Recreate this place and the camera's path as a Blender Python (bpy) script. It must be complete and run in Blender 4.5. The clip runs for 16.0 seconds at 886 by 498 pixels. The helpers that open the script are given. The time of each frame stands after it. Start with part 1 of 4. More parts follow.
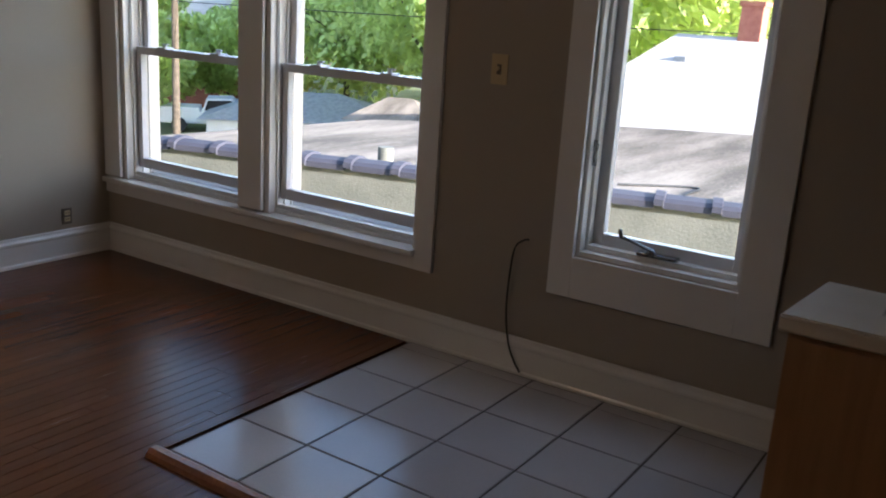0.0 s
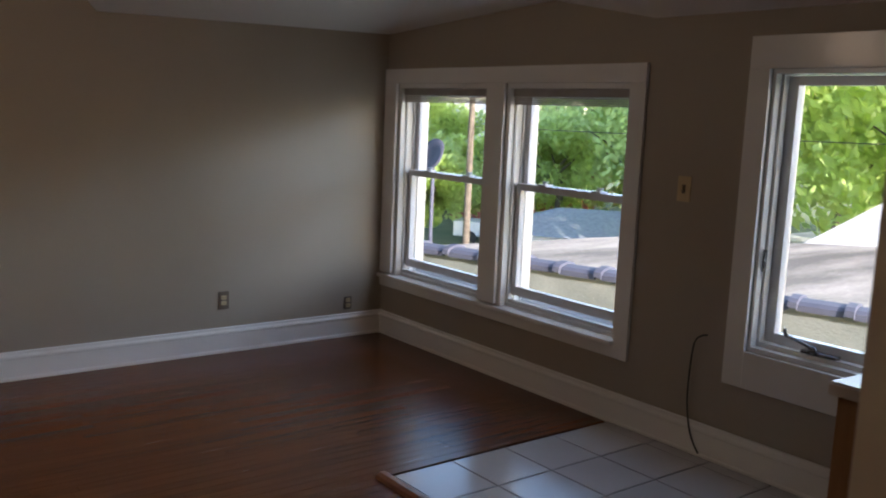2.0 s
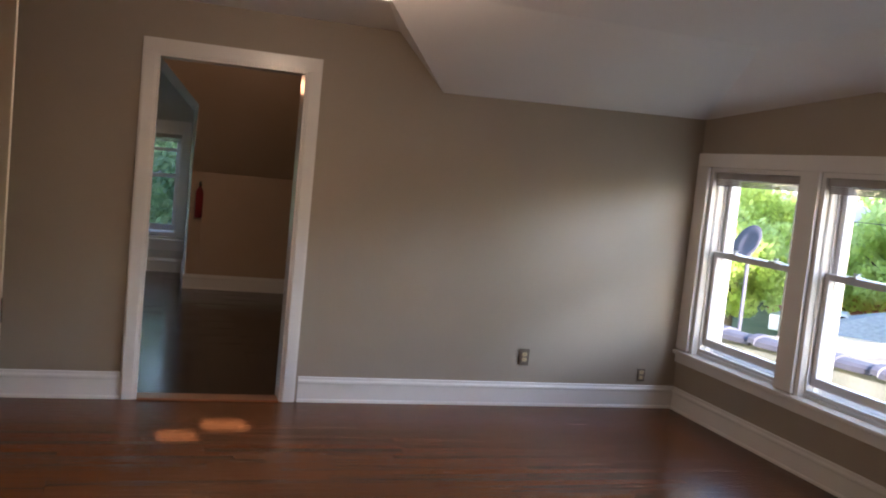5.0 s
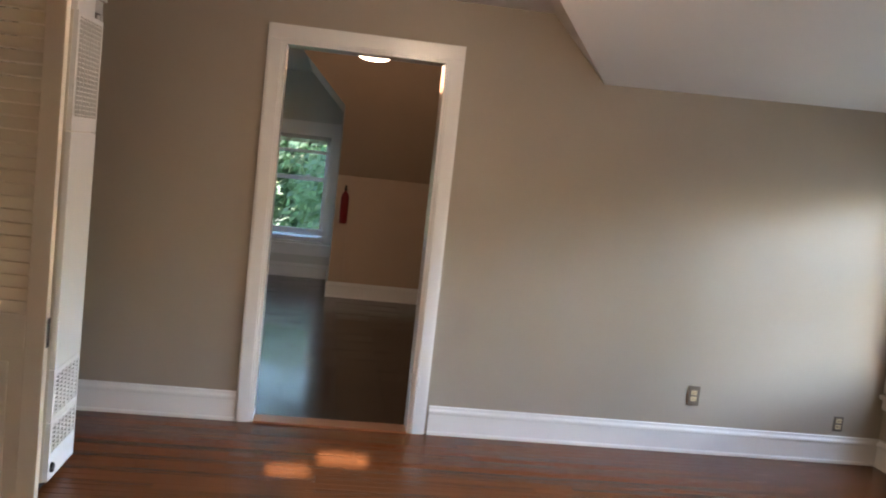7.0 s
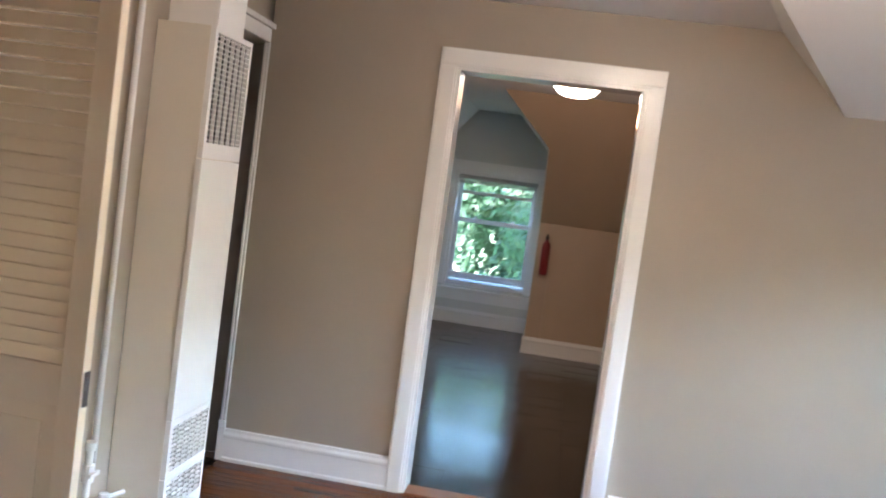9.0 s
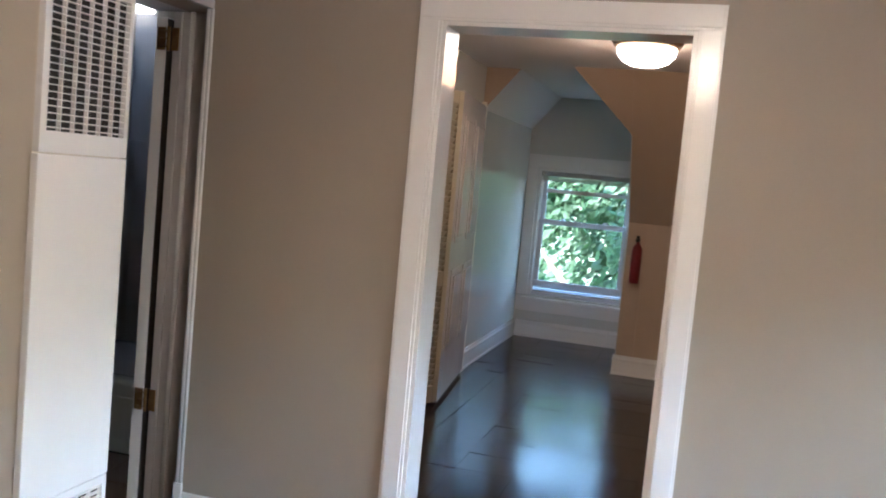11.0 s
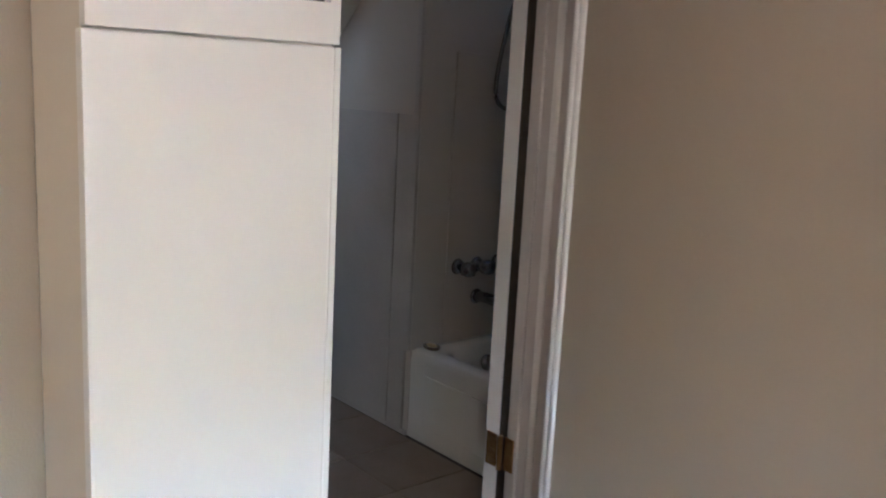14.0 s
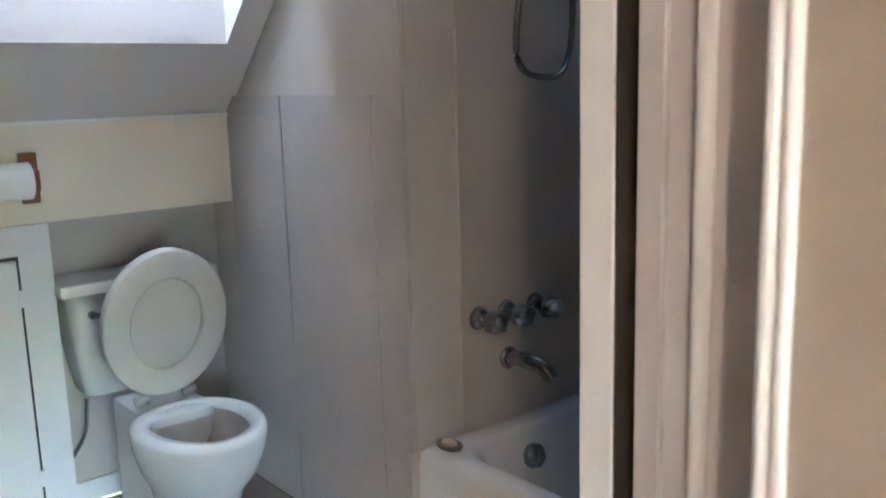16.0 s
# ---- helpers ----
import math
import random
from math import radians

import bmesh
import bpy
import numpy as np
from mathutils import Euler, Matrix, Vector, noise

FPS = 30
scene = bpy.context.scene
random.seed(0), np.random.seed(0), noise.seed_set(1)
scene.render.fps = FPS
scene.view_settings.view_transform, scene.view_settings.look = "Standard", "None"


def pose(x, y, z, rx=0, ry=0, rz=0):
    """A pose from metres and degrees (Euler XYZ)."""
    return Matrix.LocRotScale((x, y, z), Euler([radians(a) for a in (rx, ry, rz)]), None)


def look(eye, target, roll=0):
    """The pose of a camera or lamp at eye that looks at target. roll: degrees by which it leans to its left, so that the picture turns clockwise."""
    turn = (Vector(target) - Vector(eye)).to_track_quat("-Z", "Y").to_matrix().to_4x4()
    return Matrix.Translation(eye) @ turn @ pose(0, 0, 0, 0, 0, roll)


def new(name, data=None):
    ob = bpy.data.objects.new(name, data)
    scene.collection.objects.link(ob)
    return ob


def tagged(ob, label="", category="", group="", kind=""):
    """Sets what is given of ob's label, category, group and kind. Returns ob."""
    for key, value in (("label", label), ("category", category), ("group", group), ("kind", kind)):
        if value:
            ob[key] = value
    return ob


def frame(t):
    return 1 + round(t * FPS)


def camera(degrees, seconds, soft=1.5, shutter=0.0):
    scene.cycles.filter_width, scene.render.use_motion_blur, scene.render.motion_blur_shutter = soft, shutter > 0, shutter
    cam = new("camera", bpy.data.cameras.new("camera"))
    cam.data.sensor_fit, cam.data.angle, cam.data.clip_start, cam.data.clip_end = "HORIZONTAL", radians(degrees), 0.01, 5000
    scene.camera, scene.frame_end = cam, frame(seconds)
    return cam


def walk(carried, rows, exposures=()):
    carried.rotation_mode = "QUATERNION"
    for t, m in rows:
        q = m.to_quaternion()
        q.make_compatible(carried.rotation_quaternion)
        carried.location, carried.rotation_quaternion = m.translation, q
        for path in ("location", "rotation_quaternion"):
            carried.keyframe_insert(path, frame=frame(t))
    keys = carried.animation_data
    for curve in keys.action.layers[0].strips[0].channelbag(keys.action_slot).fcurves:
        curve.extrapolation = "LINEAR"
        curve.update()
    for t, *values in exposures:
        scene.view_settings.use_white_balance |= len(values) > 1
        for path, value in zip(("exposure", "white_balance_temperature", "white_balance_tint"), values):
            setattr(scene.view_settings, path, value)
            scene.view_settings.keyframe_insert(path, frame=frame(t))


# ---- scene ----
cam = camera(53.0, 16.0, soft=2.0, shutter=0.4)
PATH = [
    (0, (2.016, 1.477, 1.459), (3.634, 2.534, 0.943), 3.7),
    (0.5, (1.939, 1.339, 1.462), (3.571, 2.389, 0.977), 4.8),
    (1, (1.907, 1.103, 1.478), (3.368, 2.411, 1.086), 4.8),
    (1.5, (1.827, 0.913, 1.506), (3.121, 2.404, 1.186), 3.4),
    (2, (1.676, 0.677, 1.539), (2.889, 2.24, 1.244), 2.5),
    (2.5, (1.608, 0.465, 1.551), (2.726, 2.108, 1.326), 3.3),
    (3, (1.482, 0.246, 1.574), (2.438, 1.985, 1.323), 4.9),
    (3.5, (1.336, 0.172, 1.567), (2.142, 1.986, 1.329), 5.3),
    (3.7, (1.309, 0.121, 1.562), (2.083, 1.954, 1.355), 5.1),
    (5.8, (1.662, 0.611, 1.528), (2.226, 2.522, 1.356), 6.1),
    (6, (1.661, 0.679, 1.531), (2.228, 2.588, 1.344), 5.9),
    (6.5, (1.703, 0.85, 1.528), (2.138, 2.795, 1.366), 5.1),
    (7, (1.79, 1.037, 1.511), (2.045, 3.011, 1.318), 6.3),
    (7.5, (1.803, 1.201, 1.486), (2.058, 3.177, 1.313), 5.1),
    (8, (1.765, 1.416, 1.494), (1.984, 3.396, 1.312), 5.7),
    (8.5, (1.841, 1.535, 1.479), (1.855, 3.533, 1.385), 5.1),
    (9, (2.051, 1.678, 1.49), (1.79, 3.656, 1.35), 7.7),
    (9.2, (2.167, 1.747, 1.49), (1.84, 3.714, 1.332), 6.2),
    (11.3, (2.421, 2.965, 1.515), (1.811, 4.863, 1.353), 4.0),
    (11.5, (2.412, 3.072, 1.523), (1.761, 4.953, 1.332), 2.3),
    (12, (2.452, 3.385, 1.499), (1.551, 5.156, 1.271), 2.4),
    (12.5, (2.423, 3.657, 1.496), (1.331, 5.308, 1.209), 2.2),
    (13, (2.263, 3.942, 1.489), (1.033, 5.486, 1.169), 2.7),
    (13.5, (2.125, 4.186, 1.457), (0.675, 5.524, 1.129), 3.5),
    (14, (1.862, 4.348, 1.426), (0.363, 5.621, 1.061), 3.0),
    (14.5, (1.609, 4.496, 1.432), (0.181, 5.836, 1.023), 1.2),
    (15, (1.357, 4.752, 1.378), (-0.061, 6.092, 0.937), 1.8),
    (15.5, (1.148, 4.922, 1.334), (-0.311, 6.24, 0.967), 0.9),
    (16, (0.918, 5.132, 1.33), (-0.588, 6.395, 0.96), -1.6),
]
EXPOSURES = [(0, 2.0, 5900, 14), (2.0, 2.05, 5900, 15), (3.0, 2.8, 6000, 19), (3.7, 2.75, 6000, 20), (6, 3.3, 6100, 16), (7, 3.72, 5900, 13), (8.5, 4.5, 5500, 10), (9.0, 4.45, 5300, 10), (12, 4.2, 5200, 11), (13, 4.3, 5250, 11), (14, 4.4, 5150, 10), (15, 4.65, 5100, 10), (15.5, 4.95, 5150, 10), (16, 5.9, 5250, 10)]
walk(cam, [(t, look(*p)) for t, *p in PATH], EXPOSURES)

# ---- light ----
world = bpy.data.worlds.new("world")
scene.world = world
world.use_nodes = True
SUN_UP, SUN_TURN = 16, 180
sky = world.node_tree.nodes.new("ShaderNodeTexSky")
sky.sky_type, sky.sun_disc = "NISHITA", False
sky.sun_elevation, sky.sun_rotation = radians(SUN_UP), radians(SUN_TURN)
back = world.node_tree.nodes["Background"]
back.inputs["Strength"].default_value = 0.15
world.node_tree.links.new(sky.outputs[0], back.inputs["Color"])


def sun_lamp():
    d = bpy.data.lights.new("sun", "SUN")
    d.energy, d.angle, d.color = 5.0, radians(0.5), (1.0, 0.93, 0.82)
    a, e = radians(SUN_TURN), radians(SUN_UP)
    way = Vector((math.sin(a) * math.cos(e), math.cos(a) * math.cos(e), math.sin(e)))
    ob = new("sun", d)
    ob.matrix_world = look(way * 60, (0, 0, 0))
    return ob


def area_lamp(name, eye, target, w, h, watts, color):
    d = bpy.data.lights.new(name, "AREA")
    d.shape, d.size, d.size_y, d.energy, d.color = "RECTANGLE", w, h, watts, color
    ob = new(name, d)
    ob.matrix_world = look(eye, target)
    return ob


def bulb(name, at, watts, color, size=0.06):
    d = bpy.data.lights.new(name, "POINT")
    d.energy, d.color, d.shadow_soft_size = watts, color, size
    ob = new(name, d)
    ob.location = at
    return ob


sun_lamp()
DAY = (0.74, 0.87, 1.0)
# unseen area lamps, added outside the openings to strengthen the window light
area_lamp("daylight_fill_far", (14.0, 4.5, 4.0), (2.0, 4.5, 1.6), 14.0, 2.2, 175, DAY)
area_lamp("daylight_double_window", (5.95, 4.68, 2.25), (3.4, 4.68, 0.75), 2.2, 0.7, 2.6, DAY)
area_lamp("daylight_casement", (5.95, 2.57, 2.35), (3.9, 2.57, 0.6), 0.7, 0.7, 0.65, DAY)
area_lamp("daylight_dormer", (1.28, 12.2, 2.3), (1.28, 9.9, 0.5), 1.1, 0.7, 0.32, DAY)
area_lamp("daylight_bath", (-1.42, 6.0, 2.62), (-1.42, 6.0, 0.0), 0.28, 0.75, 0.03, DAY)
bulb("bulb_bedroom", (2.0, 7.93, 2.12), 0.52, (1.0, 0.48, 0.22))
bulb("bulb_living", (2.33, 4.0, 2.15), 1.8, (1.0, 0.69, 0.43))
# unseen hall bulb, added for the warm light on the louvred leaves
bulb("bulb_hall", (1.75, -0.35, 2.15), 1.05, (1.0, 0.50, 0.21))


# ---- materials ----
def nodes(name):
    m = bpy.data.materials.new(name)
    m.use_nodes = True
    nt = m.node_tree
    return m, nt, nt.nodes["Principled BSDF"]


def paint(name, a, b, rough=0.5, scale=3.0, bump=0.02, fine=220.0, metal=0.0, spread=0.5, random_piece=0.0, coat=0.0, stretch=(1, 1, 1), bump_scale=None):
    """Two colours mixed by a slow and a fine noise, with fine relief."""
    m, nt, p = nodes(name)
    N, L = nt.nodes, nt.links
    tc = N.new("ShaderNodeTexCoord")
    mp = N.new("ShaderNodeMapping")
    mp.inputs["Scale"].default_value = stretch
    L.new(tc.outputs["Object"], mp.inputs["Vector"])
    n1 = N.new("ShaderNodeTexNoise")
    n1.inputs["Scale"].default_value, n1.inputs["Detail"].default_value = scale, 6
    n2 = N.new("ShaderNodeTexNoise")
    n2.inputs["Scale"].default_value, n2.inputs["Detail"].default_value = fine, 3
    L.new(mp.outputs[0], n1.inputs["Vector"])
    L.new(mp.outputs[0], n2.inputs["Vector"])
    mix = N.new("ShaderNodeMath")
    mix.operation = "MULTIPLY_ADD"
    mix.inputs[1].default_value = 0.3
    L.new(n2.outputs["Fac"], mix.inputs[0])
    L.new(n1.outputs["Fac"], mix.inputs[2])
    src = mix.outputs[0]
    if random_piece:
        oi = N.new("ShaderNodeObjectInfo")
        r = N.new("ShaderNodeMath")
        r.operation = "MULTIPLY_ADD"
        r.inputs[1].default_value = random_piece
        L.new(oi.outputs["Random"], r.inputs[0])
        L.new(src, r.inputs[2])
        src = r.outputs[0]
    ramp = N.new("ShaderNodeValToRGB")
    ramp.color_ramp.elements[0].position = 0.65 - spread / 2
    ramp.color_ramp.elements[1].position = 0.65 + spread / 2 + random_piece
    ramp.color_ramp.elements[0].color = (*a, 1)
    ramp.color_ramp.elements[1].color = (*b, 1)
    L.new(src, ramp.inputs["Fac"])
    L.new(ramp.outputs["Color"], p.inputs["Base Color"])
    rr = N.new("ShaderNodeMapRange")
    rr.inputs["To Min"].default_value, rr.inputs["To Max"].default_value = rough * 0.85, min(1.0, rough * 1.2)
    L.new(n1.outputs["Fac"], rr.inputs["Value"])
    L.new(rr.outputs[0], p.inputs["Roughness"])
    p.inputs["Metallic"].default_value = metal
    p.inputs["Coat Weight"].default_value = coat
    p.inputs["Coat Roughness"].default_value = 0.18
    if bump:
        b_ = N.new("ShaderNodeBump")
        b_.inputs["Strength"].default_value, b_.inputs["Distance"].default_value = 0.5, bump
        L.new(n2.outputs["Fac"] if bump_scale is None else n1.outputs["Fac"], b_.inputs["Height"])
        L.new(b_.outputs[0], p.inputs["Normal"])
    return m


def wood(name, a, b, rough=0.3, grain=(1.2, 26, 26), random_piece=0.5, coat=0.3, spread=0.55):
    return paint(name, a, b, rough, 3.0, 0.0002, 60.0, spread=spread, random_piece=random_piece, coat=coat, stretch=grain)


def glass_material():
    m, nt, p = nodes("window_glass")
    p.inputs["Base Color"].default_value = (1, 1, 1, 1)
    p.inputs["Transmission Weight"].default_value = 1.0
    p.inputs["Roughness"].default_value = 0.0
    p.inputs["IOR"].default_value = 1.02
    return m


def glow(name, color, strength):
    m, nt, p = nodes(name)
    p.inputs["Base Color"].default_value = (0.9, 0.85, 0.75, 1)
    p.inputs["Emission Color"].default_value = (*color, 1)
    p.inputs["Emission Strength"].default_value = strength
    return m


M_WALL = paint("beige_wall_paint", (0.335, 0.285, 0.222), (0.375, 0.32, 0.252), 0.5, 1.2, 0.0012, 260)
# base colour lowered and warmed, taking in the bedroom lamp's orange light
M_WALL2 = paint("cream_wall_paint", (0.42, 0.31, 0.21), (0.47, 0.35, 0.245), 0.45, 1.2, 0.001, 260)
M_DORMER = paint("pale_wall_paint", (0.60, 0.60, 0.55), (0.66, 0.66, 0.61), 0.15, 1.2, 0.001, 220)
M_CEIL = paint("ceiling_paint", (0.70, 0.67, 0.64), (0.76, 0.73, 0.70), 0.7, 1.0, 0.0015, 200)
M_TRIM = paint("white_trim_paint", (0.76, 0.74, 0.71), (0.82, 0.80, 0.77), 0.2, 2.0, 0.0006, 120)
M_LOUVER = paint("cream_door_paint", (0.75, 0.67, 0.54), (0.81, 0.73, 0.60), 0.42, 2.5, 0.0005, 150)
# darker copy of the cream door colour, for the bedroom leaf
M_TAN = paint("tan_louver_paint", (0.40, 0.35, 0.24), (0.46, 0.40, 0.28), 0.45, 2.5, 0.0005, 150)
# greyer tone for the flat casing boards and the closet door
M_CASING = paint("grey_casing_tone", (0.54, 0.505, 0.485), (0.60, 0.565, 0.54), 0.22, 3.0, 0.0004, 140)
M_FLOOR = wood("oak_floor_varnish", (0.064, 0.0190, 0.0058), (0.128, 0.043, 0.0140), 0.25, (0.7, 16, 16), random_piece=0.45, coat=0.08, spread=1.1)
M_FLOOR.node_tree.nodes["Principled BSDF"].inputs["Specular IOR Level"].default_value = 0.22
M_EDGE = wood("oak_edge_strip", (0.20, 0.075, 0.028), (0.30, 0.12, 0.05), 0.35, (2, 20, 20), 0.0)
M_TILE = paint("white_floor_tile", (0.44, 0.43, 0.45), (0.52, 0.51, 0.53), 0.16, 2.0, 0.0006, 90, random_piece=0.12)
M_GROUT = paint("dark_grout", (0.05, 0.045, 0.045), (0.09, 0.08, 0.08), 0.9, 12, 0.002, 200)
M_VINYL = paint("dark_vinyl_floor", (0.026, 0.019, 0.016), (0.046, 0.034, 0.029), 0.17, 2.5, 0.0005, 42, random_piece=0.06, spread=0.9)
M_VINYL.node_tree.nodes["Principled BSDF"].inputs["Specular IOR Level"].default_value = 0.24
M_BATHTILE = paint("tan_floor_tile", (0.15, 0.105, 0.075), (0.25, 0.19, 0.14), 0.35, 6.0, 0.001, 70, random_piece=0.3)
M_BATHWALL = paint("bath_wall_paint", (0.44, 0.40, 0.35), (0.50, 0.46, 0.40), 0.35, 1.5, 0.001, 180)
M_PANEL = paint("bath_panel_paint", (0.36, 0.33, 0.30), (0.46, 0.42, 0.39), 0.35, 2.5, 0.0008, 90)
M_PORCELAIN = paint("white_porcelain", (0.64, 0.63, 0.58), (0.70, 0.69, 0.64), 0.10, 1.5, 0.0, 50)
M_SEAT = paint("toilet_seat_plastic", (0.66, 0.63, 0.56), (0.71, 0.68, 0.61), 0.18, 1.5, 0.0, 50)
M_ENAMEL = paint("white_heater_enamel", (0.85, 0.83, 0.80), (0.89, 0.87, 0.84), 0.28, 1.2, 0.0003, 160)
# casing sides take a darker, warmer tone than the front panels
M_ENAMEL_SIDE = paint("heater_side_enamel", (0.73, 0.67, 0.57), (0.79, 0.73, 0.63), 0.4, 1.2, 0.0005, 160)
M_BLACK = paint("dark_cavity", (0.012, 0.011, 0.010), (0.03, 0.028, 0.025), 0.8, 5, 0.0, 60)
M_BRASS = paint("aged_brass", (0.20, 0.11, 0.05), (0.36, 0.22, 0.10), 0.38, 30, 0.0003, 160, metal=0.9)
M_IVORY = paint("ivory_plate", (0.50, 0.38, 0.20), (0.62, 0.49, 0.29), 0.35, 4, 0.0, 60)
M_TAUPE = paint("taupe_plate", (0.12, 0.092, 0.068), (0.17, 0.135, 0.10), 0.4, 6, 0.0, 60)
M_CABLE = paint("black_cable", (0.012, 0.012, 0.012), (0.03, 0.03, 0.03), 0.5, 20, 0.0, 90)
# dark tone standing in for the shade inside door gaps and board seams
M_GAPSHADE = paint("dark_gap_shade", (0.025, 0.018, 0.014), (0.05, 0.036, 0.028), 0.7, 14, 0.0005, 90)
M_CHROME = paint("dull_chrome", (0.22, 0.22, 0.225), (0.36, 0.36, 0.365), 0.2, 8, 0.0, 60, metal=1.0)
M_RED = paint("red_enamel", (0.13, 0.006, 0.010), (0.20, 0.010, 0.014), 0.3, 4, 0.0, 60)
M_LAMINATE = paint("cream_laminate", (0.62, 0.55, 0.46), (0.70, 0.63, 0.54), 0.35, 9, 0.0, 200)
M_CABINET = wood("oak_cabinet_side", (0.32, 0.16, 0.065), (0.44, 0.23, 0.10), 0.45, (14, 14, 1.2), 0.0, 0.1)
M_SKYLIGHT = glow("lamp_glass", (1.0, 0.80, 0.55), 1.2)
M_GLASS = glass_material()
M_BLIND = paint("rolled_blind", (0.30, 0.28, 0.27), (0.40, 0.38, 0.36), 0.6, 6, 0.001, 80)
M_SASH = paint("sash_vinyl", (0.62, 0.62, 0.64), (0.70, 0.70, 0.72), 0.3, 3, 0.0003, 90)
# stucco, cap and gravel tones lowered to stand in for shade on them
M_STUCCO = paint("cream_stucco", (0.13, 0.133, 0.115), (0.22, 0.22, 0.19), 0.9, 2.0, 0.01, 40)
M_CAP = paint("grey_clay_cap", (0.034, 0.034, 0.052), (0.058, 0.058, 0.080), 0.7, 6, 0.004, 60, random_piece=0.2)
M_ROOF = paint("gravel_roof", (0.42, 0.38, 0.34), (0.62, 0.58, 0.53), 0.95, 1.2, 0.01, 30)
M_GRAVEL = paint("tan_gravel_roof", (0.095, 0.077, 0.060), (0.29, 0.245, 0.20), 0.95, 0.9, 0.01, 25, spread=0.28, stretch=(0.35, 1.6, 1))
M_SHINGLE = paint("grey_shingle", (0.24, 0.25, 0.26), (0.38, 0.39, 0.40), 0.9, 5, 0.006, 40)
M_BRICK = paint("red_brick", (0.30, 0.10, 0.07), (0.42, 0.17, 0.12), 0.85, 8, 0.004, 60)
M_WHITEHOUSE = paint("white_siding", (0.74, 0.74, 0.72), (0.82, 0.82, 0.80), 0.7, 2, 0.003, 60)
M_LEAF = paint("foliage", (0.15, 0.20, 0.045), (0.30, 0.38, 0.11), 0.5, 0.9, 0.0, 8, random_piece=0.2)
def add_translucence(m, color):
    nt = m.node_tree
    out = nt.nodes["Material Output"]
    tr = nt.nodes.new("ShaderNodeBsdfTranslucent")
    tr.inputs["Color"].default_value = (*color, 1)
    mx = nt.nodes.new("ShaderNodeMixShader")
    mx.inputs[0].default_value = 0.6
    nt.links.new(nt.nodes["Principled BSDF"].outputs[0], mx.inputs[1])
    nt.links.new(tr.outputs[0], mx.inputs[2])
    nt.links.new(mx.outputs[0], out.inputs["Surface"])


M_LEAF2 = paint("cool_foliage", (0.035, 0.065, 0.04), (0.085, 0.13, 0.08), 0.5, 0.9, 0.0, 8, random_piece=0.2)
add_translucence(M_LEAF, (0.80, 0.90, 0.36))
add_translucence(M_LEAF2, (0.13, 0.24, 0.11))
M_BOWLTAN = paint("tan_bowl_porcelain", (0.30, 0.24, 0.18), (0.46, 0.40, 0.32), 0.2, 6, 0.0, 50)
M_BARK = paint("bark", (0.06, 0.045, 0.03), (0.14, 0.11, 0.08), 0.9, 8, 0.01, 40)
M_GRASS = paint("ground_grass", (0.07, 0.10, 0.03), (0.20, 0.21, 0.10), 0.95, 0.25, 0.02, 6)
M_CARWHITE = paint("white_car_paint", (0.74, 0.75, 0.77), (0.8, 0.8, 0.82), 0.25, 1, 0.0, 30)
M_RUBBER = paint("rubber", (0.02, 0.02, 0.02), (0.04, 0.04, 0.04), 0.7, 9, 0.0, 60)
M_PAPER = paint("paper", (0.76, 0.75, 0.73), (0.82, 0.81, 0.79), 0.9, 8, 0.001, 60)
M_WOODHOLDER = wood("brown_wood", (0.14, 0.045, 0.018), (0.24, 0.085, 0.035), 0.4, (8, 8, 8), 0.0, 0.1)


# ---- mesh helpers ----
def box(bm, x0, x1, y0, y1, z0, z1, bevel=0.0, m=None):
    r = bmesh.ops.create_cube(bm, size=1.0)
    vs = r["verts"]
    t = Matrix.Translation(((x0 + x1) / 2, (y0 + y1) / 2, (z0 + z1) / 2)) @ Matrix.Diagonal((abs(x1 - x0), abs(y1 - y0), abs(z1 - z0), 1))
    bmesh.ops.transform(bm, matrix=(m @ t) if m else t, verts=vs)
    if bevel:
        es = list({e for v in vs for e in v.link_edges})
        bmesh.ops.bevel(bm, geom=es, offset=bevel, segments=2, affect="EDGES", profile=0.7)
    return bm


def cyl(bm, p0, p1, r0, r1=None, n=16):
    a, b = Vector(p0), Vector(p1)
    d = b - a
    q = d.to_track_quat("Z", "Y").to_matrix().to_4x4()
    bmesh.ops.create_cone(bm, cap_ends=True, segments=n, radius1=r0, radius2=r0 if r1 is None else r1, depth=d.length,
                          matrix=Matrix.Translation((a + b) / 2) @ q)
    return bm


def ball(bm, c, rx, ry=None, rz=None, u=20, v=12):
    bmesh.ops.create_uvsphere(bm, u_segments=u, v_segments=v, radius=1.0,
                              matrix=Matrix.Translation(c) @ Matrix.Diagonal((rx, ry or rx, rz or rx, 1)))
    return bm


def prism(bm, outline, axis, a, b):
    """A closed outline pushed along an axis. Outline points are the two other axes, in x y z order."""
    def at(p, v):
        return {"x": (v, p[0], p[1]), "y": (p[0], v, p[1]), "z": (p[0], p[1], v)}[axis]
    lo = [bm.verts.new(at(p, a)) for p in outline]
    hi = [bm.verts.new(at(p, b)) for p in outline]
    n = len(outline)
    bm.faces.new(lo)
    bm.faces.new(hi)
    for i in range(n):
        bm.faces.new((lo[i], lo[(i + 1) % n], hi[(i + 1) % n], hi[i]))
    bmesh.ops.recalc_face_normals(bm, faces=bm.faces)
    return bm


def lathe(bm, profile, centre, n=28, sx=1.0, sy=1.0):
    rings = []
    for r, z in profile:
        rings.append([bm.verts.new((centre[0] + sx * r * math.cos(2 * math.pi * i / n), centre[1] + sy * r * math.sin(2 * math.pi * i / n), centre[2] + z)) for i in range(n)])
